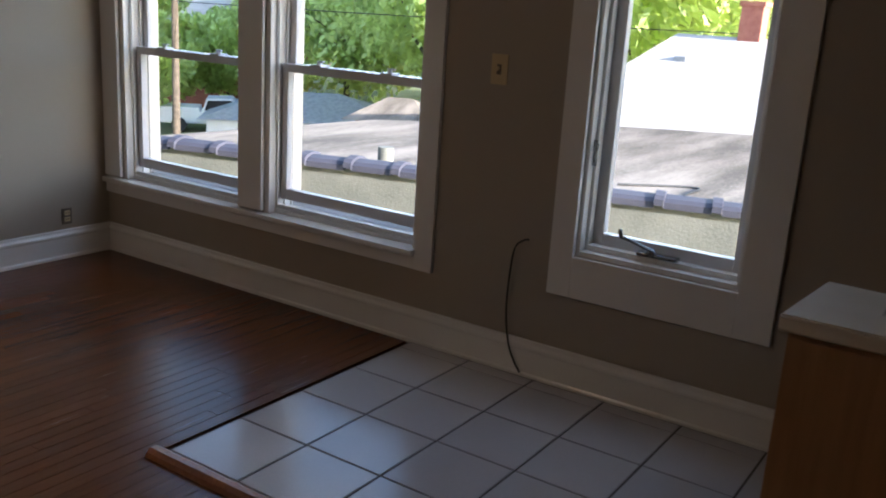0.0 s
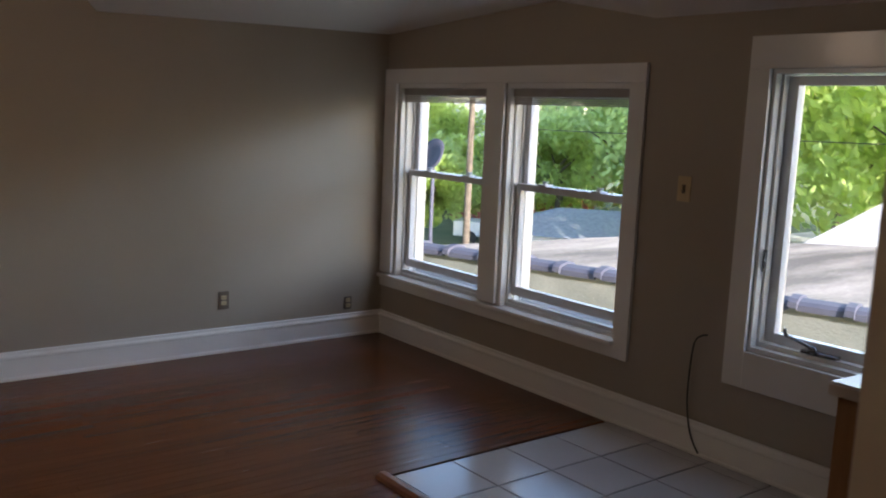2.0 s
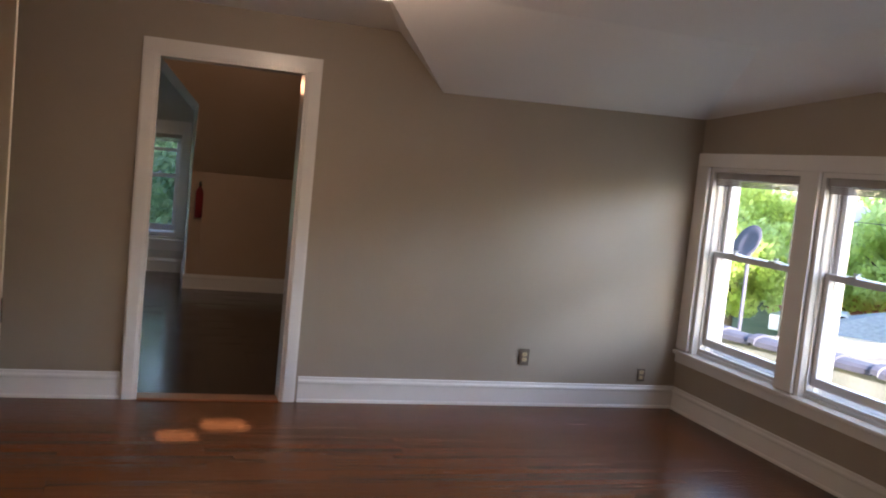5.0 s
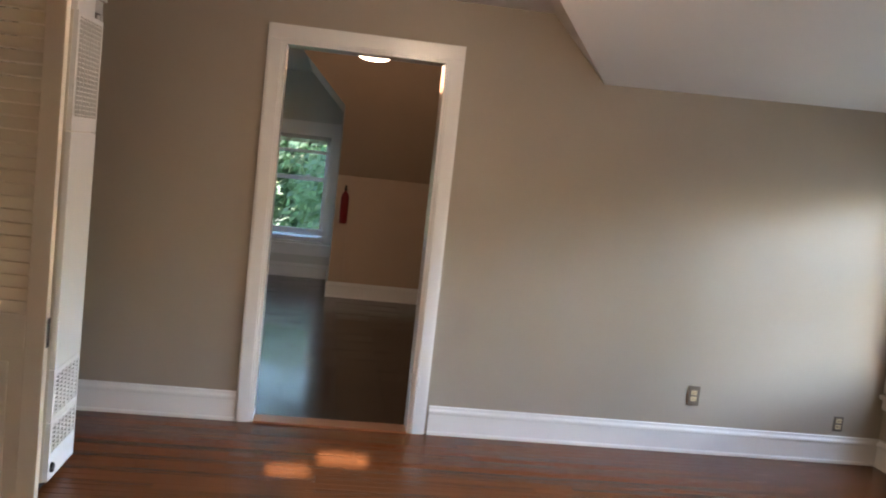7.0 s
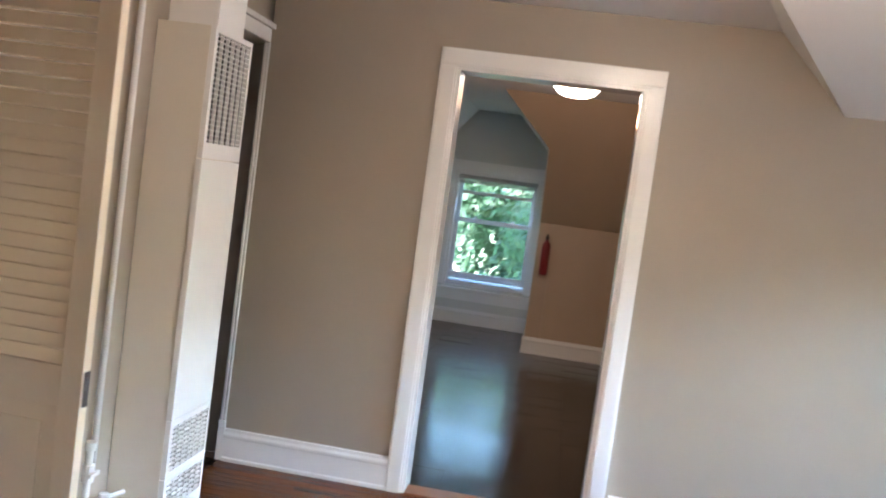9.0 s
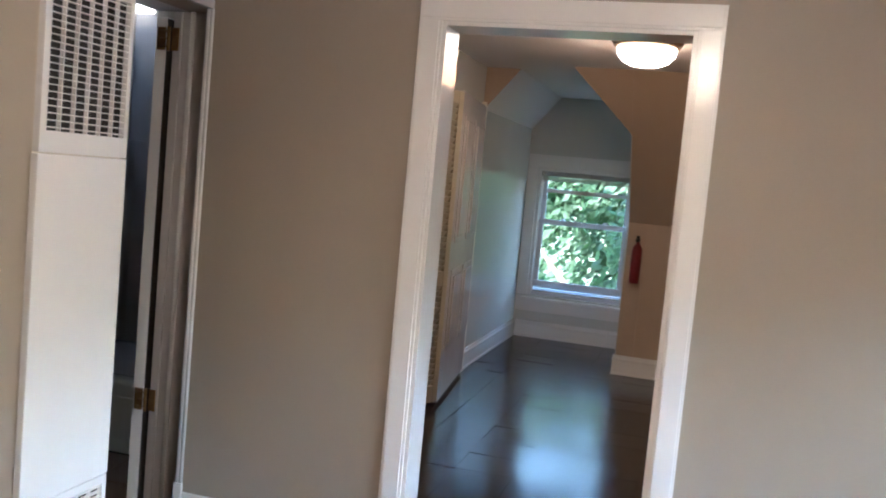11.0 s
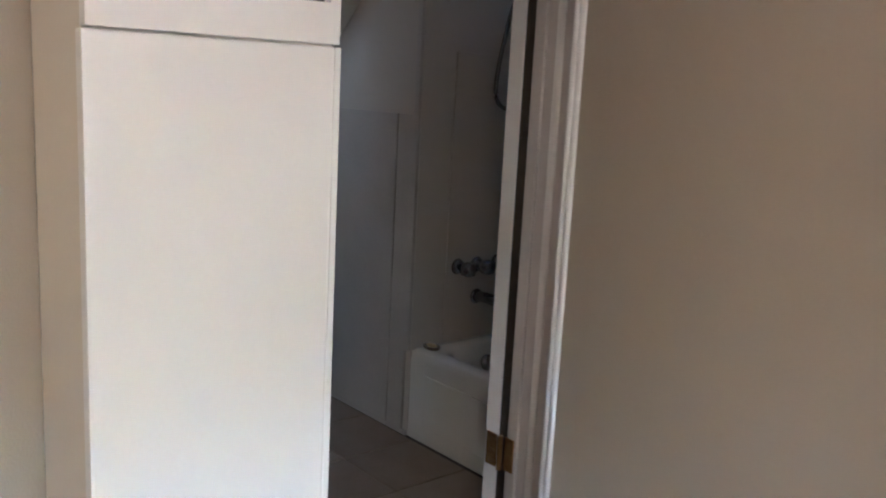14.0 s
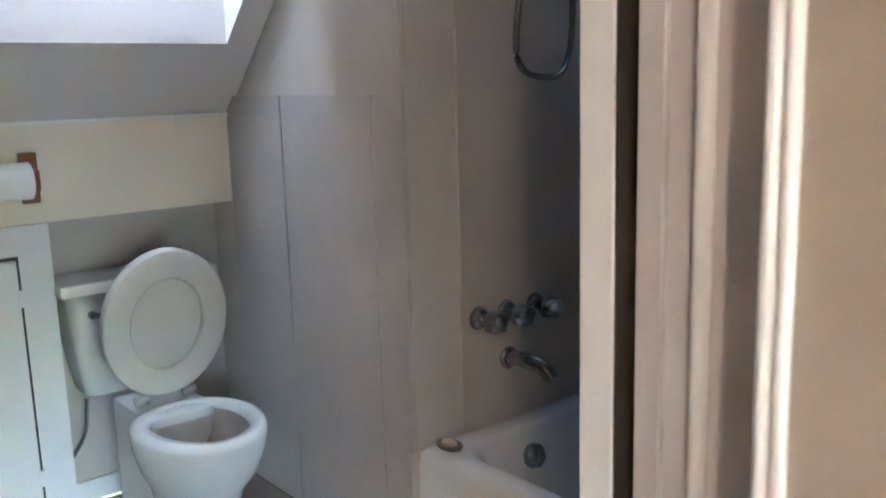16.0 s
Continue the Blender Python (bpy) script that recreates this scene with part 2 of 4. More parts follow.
    for a, b in zip(rings, rings[1:]):
        for i in range(n):
            bm.faces.new((a[i], a[(i + 1) % n], b[(i + 1) % n], b[i]))
    bm.faces.new(rings[0])
    bm.faces.new(rings[-1])
    bmesh.ops.recalc_face_normals(bm, faces=bm.faces)
    return bm


def loft(bm, rings):
    """Rings of equal counts of points, joined and capped."""
    vs = [[bm.verts.new(p) for p in ring] for ring in rings]
    n = len(vs[0])
    for a, b in zip(vs, vs[1:]):
        for i in range(n):
            bm.faces.new((a[i], a[(i + 1) % n], b[(i + 1) % n], b[i]))
    bm.faces.new(vs[0])
    bm.faces.new(vs[-1])
    bmesh.ops.recalc_face_normals(bm, faces=bm.faces)
    return bm


def tube(bm, pts, r, n=8):
    pts = [Vector(p) for p in pts]
    rings = []
    for i, p in enumerate(pts):
        d = (pts[min(i + 1, len(pts) - 1)] - pts[max(i - 1, 0)]).normalized()
        u = d.orthogonal().normalized()
        if abs(d.z) < 0.95:
            u = d.cross(Vector((0, 0, 1))).normalized()
        v = d.cross(u)
        rings.append([tuple(p + r * (math.cos(2 * math.pi * k / n) * u + math.sin(2 * math.pi * k / n) * v)) for k in range(n)])
    return loft(bm, rings)


def spline(pts, steps=6):
    pts = [Vector(p) for p in pts]
    out = []
    for i in range(len(pts) - 1):
        p0, p1, p2, p3 = pts[max(i - 1, 0)], pts[i], pts[i + 1], pts[min(i + 2, len(pts) - 1)]
        for k in range(steps):
            t = k / steps
            out.append(0.5 * ((2 * p1) + (p2 - p0) * t + (2 * p0 - 5 * p1 + 4 * p2 - p3) * t * t + (3 * p1 - p0 - 3 * p2 + p3) * t ** 3))
    return out + [pts[-1]]


def part(name, bm, material, parent=None, label="", smooth=False):
    me = bpy.data.meshes.new(name)
    bm.to_mesh(me)
    bm.free()
    me.materials.append(material)
    if smooth:
        for f in me.polygons:
            f.use_smooth = True
    ob = new(name, me)
    if parent:
        ob.parent = parent
        ob.matrix_parent_inverse = Matrix.Translation(-parent.location)
    if label:
        tagged(ob, label)
    return ob


def thing(name, at, label, category, group="", kind=""):
    ob = new(name)
    ob.location = at
    ob.empty_display_size = 0.05
    return tagged(ob, label, category, group, kind)


def B():
    return bmesh.new()


def bx(*a, **k):
    return box(bmesh.new(), *a, **k)


def wall_with_holes(name, axis, a, b, lo, hi, z0, z1, holes, material, label):
    """A wall across an axis between a and b, from lo to hi along the other one, with rectangular openings (lo, hi, z0, z1)."""
    bm = B()
    us = sorted({lo, hi, *[h[0] for h in holes], *[h[1] for h in holes]})
    for u0, u1 in zip(us, us[1:]):
        cuts = sorted((h[2], h[3]) for h in holes if h[0] <= u0 + 1e-6 and h[1] >= u1 - 1e-6)
        z = z0
        for c0, c1 in cuts + [(z1, z1)]:
            if c0 - z > 1e-4:
                if axis == "x":
                    box(bm, a, b, u0, u1, z, c0)
                else:
                    box(bm, u0, u1, a, b, z, c0)
            z = c1
    bmesh.ops.remove_doubles(bm, verts=bm.verts, dist=1e-5)
    ob = part(name, bm, material)
    return tagged(ob, label, "wall", kind="structure")


# ---- structure: living room ----
CEIL, LOW = 2.37, 2.06
XW, YD, XH = 5.14, 5.84, 0.52
wall_east = wall_with_holes("wall_east", "x", XW, XW + 0.24, -0.9, 7.4, -0.3, 2.6,
                            [(3.655, 4.60, 0.427, 1.745), (4.76, 5.70, 0.427, 1.745), (2.246, 2.895, 0.562, 1.80)], M_WALL,
                            "beige painted window wall with satin finish")
wall_north = wall_with_holes("wall_north", "y", YD, YD + 0.14, 0.54, XW, 0, 2.6, [(1.46, 2.33, 0, 2.05)], M_WALL,
                             "beige painted wall with an open doorway")
wall_heater = wall_with_holes("wall_west", "x", XH - 0.14, XH, 1.10, 5.98, 0, 2.6, [(5.15, 5.98, 0, 2.06)], M_WALL,
                              "beige painted wall behind the wall heater")
wall_back = wall_with_holes("wall_south", "y", 0.98, 1.10, XH - 0.14, 2.75, 0, 2.6, [(0.72, 2.56, 0, 2.06)], M_WALL,
                            "beige painted wall with an open closet doorway")
# two slits added in this unseen wall, aimed to throw the floor's sun patch
wall_with_holes("wall_kitchen_end", "y", -1.04, -0.9, 0.2, XW, 0, 2.6, [(1.60, 1.80, 1.715, 1.785), (1.84, 2.08, 1.765, 1.845)], M_WALL,
                "plain beige end wall with slits added to cast the sun patch")
tagged(part("wall_kitchen_side", bx(2.61, 2.75, -0.9, 0.98, 0, 2.6), M_WALL), "plain beige kitchen side wall", "wall", kind="structure")
tagged(part("wall_hall_side", bx(0.24, 0.38, -0.9, 1.10, 0, 2.6), M_WALL), "plain beige hall side wall", "wall", kind="structure")

# the ceiling: flat in the middle, falling to the north and east walls, with a small gable over the double window
K, C, A2, B2 = (3.20, YD, 2.03), (XW, YD, 2.075), (2.88, YD, CEIL), (2.45, 4.50, CEIL)
H1, E1, H2, S1 = (4.58, 4.55, CEIL), (XW, 4.25, 2.185), (4.58, 3.75, CEIL), (XW, 3.55, 2.05)
S2, H3 = (XW, -0.9, 2.05), (4.58, -0.9, CEIL)
bm = B()
for face in ((K, C, H1, B2), (K, B2, A2), (C, E1, H1), (E1, H2, H1), (E1, S1, H2), (S1, S2, H3, H2),
             ((0.38, YD, CEIL), A2, B2, (0.38, 4.50, CEIL)), ((0.38, 4.50, CEIL), B2, H1, H2, H3, (0.38, -0.9, CEIL))):
    bm.faces.new([bm.verts.new(p) for p in face])
bmesh.ops.remove_doubles(bm, verts=bm.verts, dist=1e-4)
# unseen slab added above to keep the sky's light out
box(bm, 0.24, XW, -0.9, YD, 2.42, 2.6)
tagged(part("ceiling", bm, M_CEIL), "white painted plaster ceiling sloping down to the walls", "ceiling", kind="structure")

# floors
sub = bx(-2.0, XW, -0.9, 5.98, -0.12, -0.014)
tagged(part("floor", sub, M_GROUT), "dark subfloor under the floorboards", "floor", kind="structure")
floor_wood = thing("floor_wood", (2.0, 3.0, 0), "reddish brown varnished oak strip floor", "floor", kind="structure")

# ---- trim ----
def baseboard(name, axis, at, out, lo, hi):
    """A tall board with a moulded cap and shoe. out: which way it stands proud of the wall."""
    bm = B()
    prof = [(0, 0), (0.020, 0), (0.020, 0.014), (0.015, 0.022), (0.015, 0.118), (0.019, 0.123), (0.019, 0.135), (0.011, 0.146), (0.009, 0.160), (0, 0.163)]
    pts = [(at + out * d, z) for d, z in prof]
    prism(bm, pts, "y" if axis == "x" else "x", lo, hi)
    return tagged(part(name, bm, M_TRIM), "white painted moulded baseboard", "baseboard", kind="structure")


baseboard("baseboard_north_a", "y", YD - 0.001, -1, 2.43, XW)
baseboard("baseboard_north_b", "y", YD - 0.001, -1, 0.545, 1.39)
baseboard("baseboard_east", "x", XW - 0.001, -1, -0.9, YD - 0.02)
baseboard("baseboard_west", "x", XH + 0.001, 1, 1.11, 3.40)


def casing(name, axis, face, out, lo, hi, z0, z1, w, label, sill=False, bottom=False):
    """Flat boards round an opening, standing proud of the face, with eased edges and a back band."""
    root = thing(name, ((lo + hi) / 2, face, z0) if axis == "y" else (face, (lo + hi) / 2, z0), label, "trim", kind="structure")
    def strip(nm, u0, u1, a, b):
        bm = B()
        for d0, d1, e in ((0.001, 0.020, 0.0), (0.020, 0.027, 0.010)):
            f0, f1 = sorted((face + out * d0, face + out * d1))
            g0, g1, h0, h1 = u0 + e, u1 - e, a + (e if u1 - u0 > b - a else 0), b - (e if u1 - u0 > b - a else 0)
            if axis == "y":
                box(bm, g0, g1, f0, f1, h0, h1, 0.003)
            else:
                box(bm, f0, f1, g0, g1, h0, h1, 0.003)
        part(nm, bm, M_TRIM, root)
    strip("side_board", lo - w, lo, z0 - (w if bottom else 0), z1)
    strip("side_board", hi, hi + w, z0 - (w if bottom else 0), z1)
    strip("head_board", lo - w, hi + w, z1, z1 + w)
    if bottom:
        strip("bottom_board", lo, hi, z0 - w, z0)
    return root


def jamb(name, axis, a, b, lo, hi, z0, z1, label, t=0.015):
    """The lining of an opening through a wall."""
    bm = B()
    def bb(u0, u1, c, d):
        if axis == "y":
            box(bm, u0, u1, a, b, c, d, 0.002)
        else:
            box(bm, a, b, u0, u1, c, d, 0.002)
    bb(lo - 0.004, lo + t, z0, z1)
    bb(hi - t, hi + 0.004, z0, z1)
    bb(lo + t, hi - t, z1 - t, z1 + 0.004)
    return tagged(part(name, bm, M_TRIM), label, "jamb", kind="structure")


casing("door_casing_bedroom", "y", YD, -1, 1.46, 2.33, 0.0, 2.05, 0.085, "white painted casing round the bedroom doorway")
jamb("door_jamb_bedroom", "y", YD - 0.012, YD + 0.155, 1.46, 2.33, 0, 2.05, "white painted doorway lining")
tagged(part("threshold", bx(1.475, 2.315, YD - 0.03, YD + 0.10, 0.0, 0.012, bevel=0.004), M_EDGE), "worn wooden threshold strip in the doorway", "threshold", kind="structure")


# ---- windows ----
def hung_window(name, lo, hi, z0, z1, x):
    """A two-sash window; x is the inner face of the frame."""
    root = thing(name, (x, (lo + hi) / 2, z0), "white double-hung window with grey-white sashes and rolled blind", "window", "double windows", "structure")
    bm = B()
    for u0, u1 in ((lo - 0.004, lo + 0.030), (hi - 0.030, hi + 0.004)):
        box(bm, x + 0.004, x + 0.236, u0, u1, z0, z1, 0.003)
        s = 1 if u0 < (lo + hi) / 2 else -1
        e = u1 if s == 1 else u0
        for k in (0.05, 0.105, 0.155):
            box(bm, x + k, x + k + 0.012, min(e, e + s * 0.012), max(e, e + s * 0.012), z0, z1)
    box(bm, x + 0.004, x + 0.236, lo + 0.03, hi - 0.03, z1 - 0.03, z1 + 0.004, 0.003)
    part("window_frame", bm, M_TRIM, root)
    mid = 1.15
    for nm, xs, a, b, hb, ht in (("lower_sash", x + 0.075, z0 + 0.075, mid + 0.02, 0.055, 0.04), ("upper_sash", x + 0.125, mid - 0.02, z1 - 0.03, 0.04, 0.045)):
        bm = B()
        y0, y1 = lo + 0.042, hi - 0.042
        box(bm, xs, xs + 0.035, y0, y0 + 0.038, a, b, 0.004)
        box(bm, xs, xs + 0.035, y1 - 0.038, y1, a, b, 0.004)
        box(bm, xs, xs + 0.035, y0 + 0.038, y1 - 0.038, a, a + hb, 0.004)
        box(bm, xs, xs + 0.035, y0 + 0.038, y1 - 0.038, b - ht, b, 0.004)
        sash = part(nm, bm, M_SASH, root)
        g = part("pane", bx(xs + 0.015, xs + 0.019, y0 + 0.036, y1 - 0.036, a + hb - 0.004, b - ht + 0.004), M_GLASS, sash)
        g.visible_shadow = False
    for f in (0.28, 0.72):
        c = lo + (hi - lo) * f
        bm = bx(x + 0.060, x + 0.125, c - 0.032, c + 0.032, mid + 0.02, mid + 0.030, bevel=0.003)
        cyl(bm, (x + 0.09, c, mid + 0.03), (x + 0.09, c, mid + 0.043), 0.014, 0.011)
        box(bm, x + 0.082, x + 0.096, c - 0.028, c + 0.012, mid + 0.041, mid + 0.049, 0.002)
        part("sash_lock", bm, M_SASH, root, "small grey sash lock")
    bm = bx(x + 0.045, x + 0.235, lo + 0.03, hi - 0.03, z0 + 0.002, z0 + 0.028, bevel=0.003)
    box(bm, x + 0.165, x + 0.190, lo + 0.03, hi - 0.03, z0 + 0.028, z0 + 0.060, 0.003)
    box(bm, x + 0.055, x + 0.070, lo + 0.03, hi - 0.03, z0 + 0.028, z0 + 0.050, 0.003)
    part("sash_track", bm, M_SASH, root, "grey metal sash track")
    bm = bx(x + 0.02, x + 0.075, lo + 0.034, hi - 0.034, z1 - 0.075, z1 - 0.032, bevel=0.006)
    for k in range(4):
        box(bm, x + 0.024, x + 0.07, lo + 0.045, hi - 0.045, z1 - 0.087 - 0.011 * k, z1 - 0.079 - 0.011 * k, 0.002)
    part("rolled_blind", bm, M_BLIND, root, "grey slatted blind drawn up to the top")
    for u in (lo + 0.036, hi - 0.036):
        part("sash_cord", cyl(B(), (x + 0.045, u, mid - 0.25), (x + 0.045, u, z1 - 0.05), 0.004, n=8), M_PAPER, root)
    return root


hung_window("window_1", 3.655, 4.60, 0.427, 1.745, XW)
hung_window("window_2", 4.76, 5.70, 0.427, 1.745, XW)
root = thing("window_trim_double", (XW, 4.7, 0.4), "white painted boards and stool round the double window", "trim", kind="structure")
for nm, y0, y1, z0, z1, d in (("side_board", 3.562, 3.655, 0.345, 1.745, 0.022), ("side_board", 5.70, 5.836, 0.445, 1.745, 0.022), ("mullion_board", 4.60, 4.76, 0.445, 1.745, 0.022),
                              ("head_board", 3.562, 5.836, 1.745, 1.84, 0.022), ("apron", 3.657, 5.836, 0.345, 0.405, 0.018)):
    part(nm, bx(XW - d, XW - 0.001, y0, y1, z0, z1, bevel=0.004), M_TRIM, root)
part("window_stool", bx(XW - 0.045, XW + 0.05, 3.657, 5.836, 0.406, 0.434, bevel=0.008), M_TRIM, root, "white sill board with rounded nose")

root = thing("window_3", (XW, 2.57, 0.56), "white casement window with a crank handle", "window", kind="structure")
bm = B()
for y0, y1, z0, z1 in ((2.112, 2.246, 0.392, 1.80), (2.895, 2.996, 0.392, 1.80), (2.112, 2.996, 1.80, 1.94), (2.246, 2.895, 0.392, 0.560)):
    box(bm, XW - 0.022, XW - 0.001, y0, y1, z0, z1, 0.004)
part("casing", bm, M_TRIM, root)
bm = B()
for y0, y1, z0, z1 in ((2.242, 2.262, 0.562, 1.80), (2.879, 2.899, 0.562, 1.80), (2.262, 2.879, 1.78, 1.804), (2.262, 2.879, 0.558, 0.582)):
    box(bm, XW + 0.003, XW + 0.236, y0, y1, z0, z1, 0.003)
for y0, y1, z0, z1 in ((2.262, 2.276, 0.582, 1.78), (2.865, 2.879, 0.582, 1.78), (2.276, 2.865, 0.582, 0.604)):
    box(bm, XW + 0.045, XW + 0.085, y0, y1, z0, z1, 0.003)
part("window_frame", bm, M_TRIM, root)
bm = B()
for y0, y1, z0, z1 in ((2.268, 2.306, 0.600, 1.775), (2.822, 2.872, 0.600, 1.775), (2.306, 2.822, 1.735, 1.775), (2.306, 2.822, 0.600, 0.650)):
    box(bm, XW + 0.088, XW + 0.128, y0, y1, z0, z1, 0.004)
sash = part("casement_sash", bm, M_SASH, root)
g = part("pane", bx(XW + 0.105, XW + 0.109, 2.304, 2.824, 0.648, 1.737), M_GLASS, sash)
g.visible_shadow = False
bm = bx(XW + 0.035, XW + 0.075, 2.50, 2.66, 0.604, 0.620, bevel=0.004)
cyl(bm, (XW + 0.045, 2.60, 0.618), (XW + 0.02, 2.60, 0.634), 0.016)
tube(bm, spline([(XW + 0.025, 2.60, 0.636), (XW + 0.012, 2.64, 0.652), (XW + 0.010, 2.685, 0.664), (XW + 0.004, 2.712, 0.672)]), 0.007)
tube(bm, spline([(XW + 0.004, 2.712, 0.668), (XW - 0.004, 2.716, 0.69), (XW - 0.006, 2.716, 0.703)]), 0.009)
part("crank_handle", bm, M_CHROME, root, "grey metal crank handle", True)
bm = bx(XW + 0.030, XW + 0.045, 2.866, 2.882, 0.92, 1.02, bevel=0.003)
tube(bm, [(XW + 0.028, 2.868, 0.94), (XW + 0.02, 2.862, 0.97), (XW + 0.024, 2.858, 1.01)], 0.006)
part("sash_latch", bm, M_CHROME, root, "dark latch lever")


# ---- bathroom doorway ----
root = thing("door_casing_bath", (0.42, 5.91, 0), "white painted moulded casing of the bathroom doorway", "trim", kind="structure")
part("jamb_board", bx(0.318, 0.352, 5.912, 5.978, 0, 2.06, bevel=0.003), M_CASING, root, "flat board, greyer than the beads")
part("door_stop", bx(0.354, 0.394, 5.918, 5.978, 0, 2.06, bevel=0.003), M_CASING, root, "flat board, greyer than the beads")
# hidden block added behind the jamb to shade the hinge gap
part("gap_shade_block", bx(0.318, 0.395, 5.982, 6.10, 0, 2.06), M_TRIM, root)
part("casing_board", bx(0.395, 0.516, 5.924, 5.978, 0, 2.06, bevel=0.002), M_CASING, root, "flat board, greyer than the beads")
part("inner_bead", cyl(B(), (0.4025, 5.913, 0), (0.4025, 5.913, 2.06), 0.0105, n=20), M_TRIM, root, smooth=True)
part("back_band", bx(0.512, 0.539, 5.842, 5.978, 0.20, 2.06, bevel=0.002), M_TRIM, root)
for x, r in ((0.5205, 0.0085), (0.5365, 0.0075)):
    part("outer_bead", cyl(B(), (x, 5.8385 - 0.4 * r, 0.20), (x, 5.8385 - 0.4 * r, 2.06), r, n=20), M_TRIM, root, smooth=True)
part("plinth_block", bx(0.510, 0.5465, 5.824, 5.8385, 0, 0.20, bevel=0.004), M_TRIM, root)
bm = bx(0.516, 0.541, 5.092, 5.84, 2.06, 2.125, bevel=0.005)
box(bm, 0.516, 0.560, 5.092, 5.84, 2.125, 2.150, 0.005)
part("head_board", bm, M_TRIM, root)
bm = bx(0.523, 0.541, 5.100, 5.166, 0, 2.058, bevel=0.004)
box(bm, 0.541, 0.551, 5.100, 5.116, 0, 2.058, 0.004)
box(bm, 0.541, 0.547, 5.128, 5.138, 0, 2.058, 0.0028)
box(bm, 0.541, 0.546, 5.150, 5.160, 0, 2.058, 0.0022)
part("side_casing", bm, M_TRIM, root)
part("side_jamb", bx(0.378, 0.522, 5.152, 5.166, 0, 2.058, bevel=0.003), M_TRIM, root)

root = thing("door_1", (0.285, 5.92, 0), "white painted bathroom door standing open on brass hinges", "door", kind="structure")
bm = bx(0.243, 0.291, 5.905, 6.485, 0.012, 2.035, bevel=0.003)
for z0, z1 in ((0.2, 0.9), (1.05, 1.85)):
    for y0, y1 in ((5.98, 6.16), (6.23, 6.41)):
        box(bm, 0.236, 0.243, y0, y1, z0, z1, 0.003)
leaf = part("door_leaf", bm, M_TRIM, root)
# two dark strips carry the shade of the hinge gap in their colour
part("hinge_gap_strip", bx(0.2915, 0.2935, 5.909, 6.48, 0.014, 2.03), M_GAPSHADE, leaf, "dark strip standing in for shade in the hinge gap")
part("hinge_gap_fill", bx(0.2945, 0.3170, 5.955, 5.978, 0.014, 2.03), M_GAPSHADE, leaf, "dark fill standing in for shade in the hinge gap")
for z in (0.485, 1.95):
    bm = bx(0.252, 0.290, 5.9015, 5.9048, z - 0.045, z + 0.045, bevel=0.001)
    box(bm, 0.316, 0.346, 5.907, 5.9115, z - 0.045, z + 0.045)
    cyl(bm, (0.304, 5.902, z - 0.047), (0.304, 5.902, z + 0.047), 0.0075, n=10)
    for k in (-0.03, 0, 0.03):
        cyl(bm, (0.265, 5.9015, z + k), (0.305, 5.8995, z + k), 0.0035, n=8)
    part("hinge", bm, M_BRASS, leaf, "aged brass butt hinge")

# ---- wall heater ----
def wall_heater():
    root = thing("wall_heater", (0.63, 4.89, 0), "tall white enamelled gas wall furnace with louvred grilles", "heater")
    x0, x1, y0, y1 = XH + 0.002, 0.742, 4.717, 5.080
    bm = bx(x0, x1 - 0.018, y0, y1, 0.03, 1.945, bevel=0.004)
    part("body", bm, M_ENAMEL_SIDE, root, "cream casing sides, darker than the front")
    part("base_plinth", bx(x0, x1 - 0.03, y0 + 0.01, y1 - 0.01, 0, 0.03), M_BLACK, root)
    part("side_flange", bx(x1 - 0.018, x1 + 0.002, y1 - 0.008, y1 + 0.003, 0.508, 1.470, bevel=0.002), M_ENAMEL, root)
    part("front_panel", bx(x1 - 0.018, x1 + 0.006, y0 - 0.006, y1 - 0.010, 0.508, 1.470, bevel=0.005), M_ENAMEL, root, "smooth white front panel")

    def grille(nm, z0, z1, g0, g1, a, b, nh, nv):
        bm = B()
        for u0, u1, w0, w1 in ((y0, y1, z0, g0), (y0, y1, g1, z1), (y0, a, g0, g1), (b, y1, g0, g1)):
            box(bm, x1 - 0.018, x1 + 0.002, u0, u1, w0, w1)
        fr = part(nm, bm, M_ENAMEL, root)
        # black sheet stands in for the shade inside the grille
        part("cavity_sheet", bx(x1 - 0.0175, x1 - 0.0155, a, b, g0, g1), M_BLACK, fr, "black sheet standing in for the dark inside of the grille")
        for i in range(nh):
            z = g0 + (i + 0.5) * (g1 - g0) / nh
            bm = B()
            box(bm, -0.0065, 0.0065, a, b, -0.0014, 0.0014, 0, pose(x1 - 0.0060, 0, z, 0, 5, 0))
            part("slat", bm, M_ENAMEL, fr)
        for i in range(1, nv):
            y = a + i * (b - a) / nv
            part("bar", bx(x1 - 0.012, x1 + 0.001, y - 0.0016, y + 0.0016, g0, g1), M_ENAMEL, fr)
    grille("upper_grille", 1.474, 1.945, 1.532, 1.925, 4.741, 5.063, 21, 6)
    grille("lower_grille", 0.285, 0.504, 0.305, 0.480, 4.741, 5.063, 10, 6)
    grille("bottom_grille", 0.035, 0.282, 0.150, 0.265, 4.741, 5.063, 6, 6)
    bm = B()
    cyl(bm, (x1, 4.76, 0.085), (x1 + 0.012, 4.76, 0.085), 0.022, 0.019)
    part("control_knob", bm, M_BLACK, root, "small dark control knob")
    return root


wall_heater()
root = thing("flue_cover", (0.62, 4.92, 1.95), "white boxed flue cover above the wall heater", "flue cover")
part("cover", bx(XH + 0.002, 0.715, 4.795, 5.05, 1.946, CEIL - 0.002, bevel=0.006), M_ENAMEL, root)

root = thing("gas_pipe", (0.56, 4.60, 0), "white painted gas pipe with shut-off valve by the heater", "pipe")
bm = tube(B(), [(0.545, 4.55, 0.30), (0.545, 4.55, 2.36)], 0.012, 12)
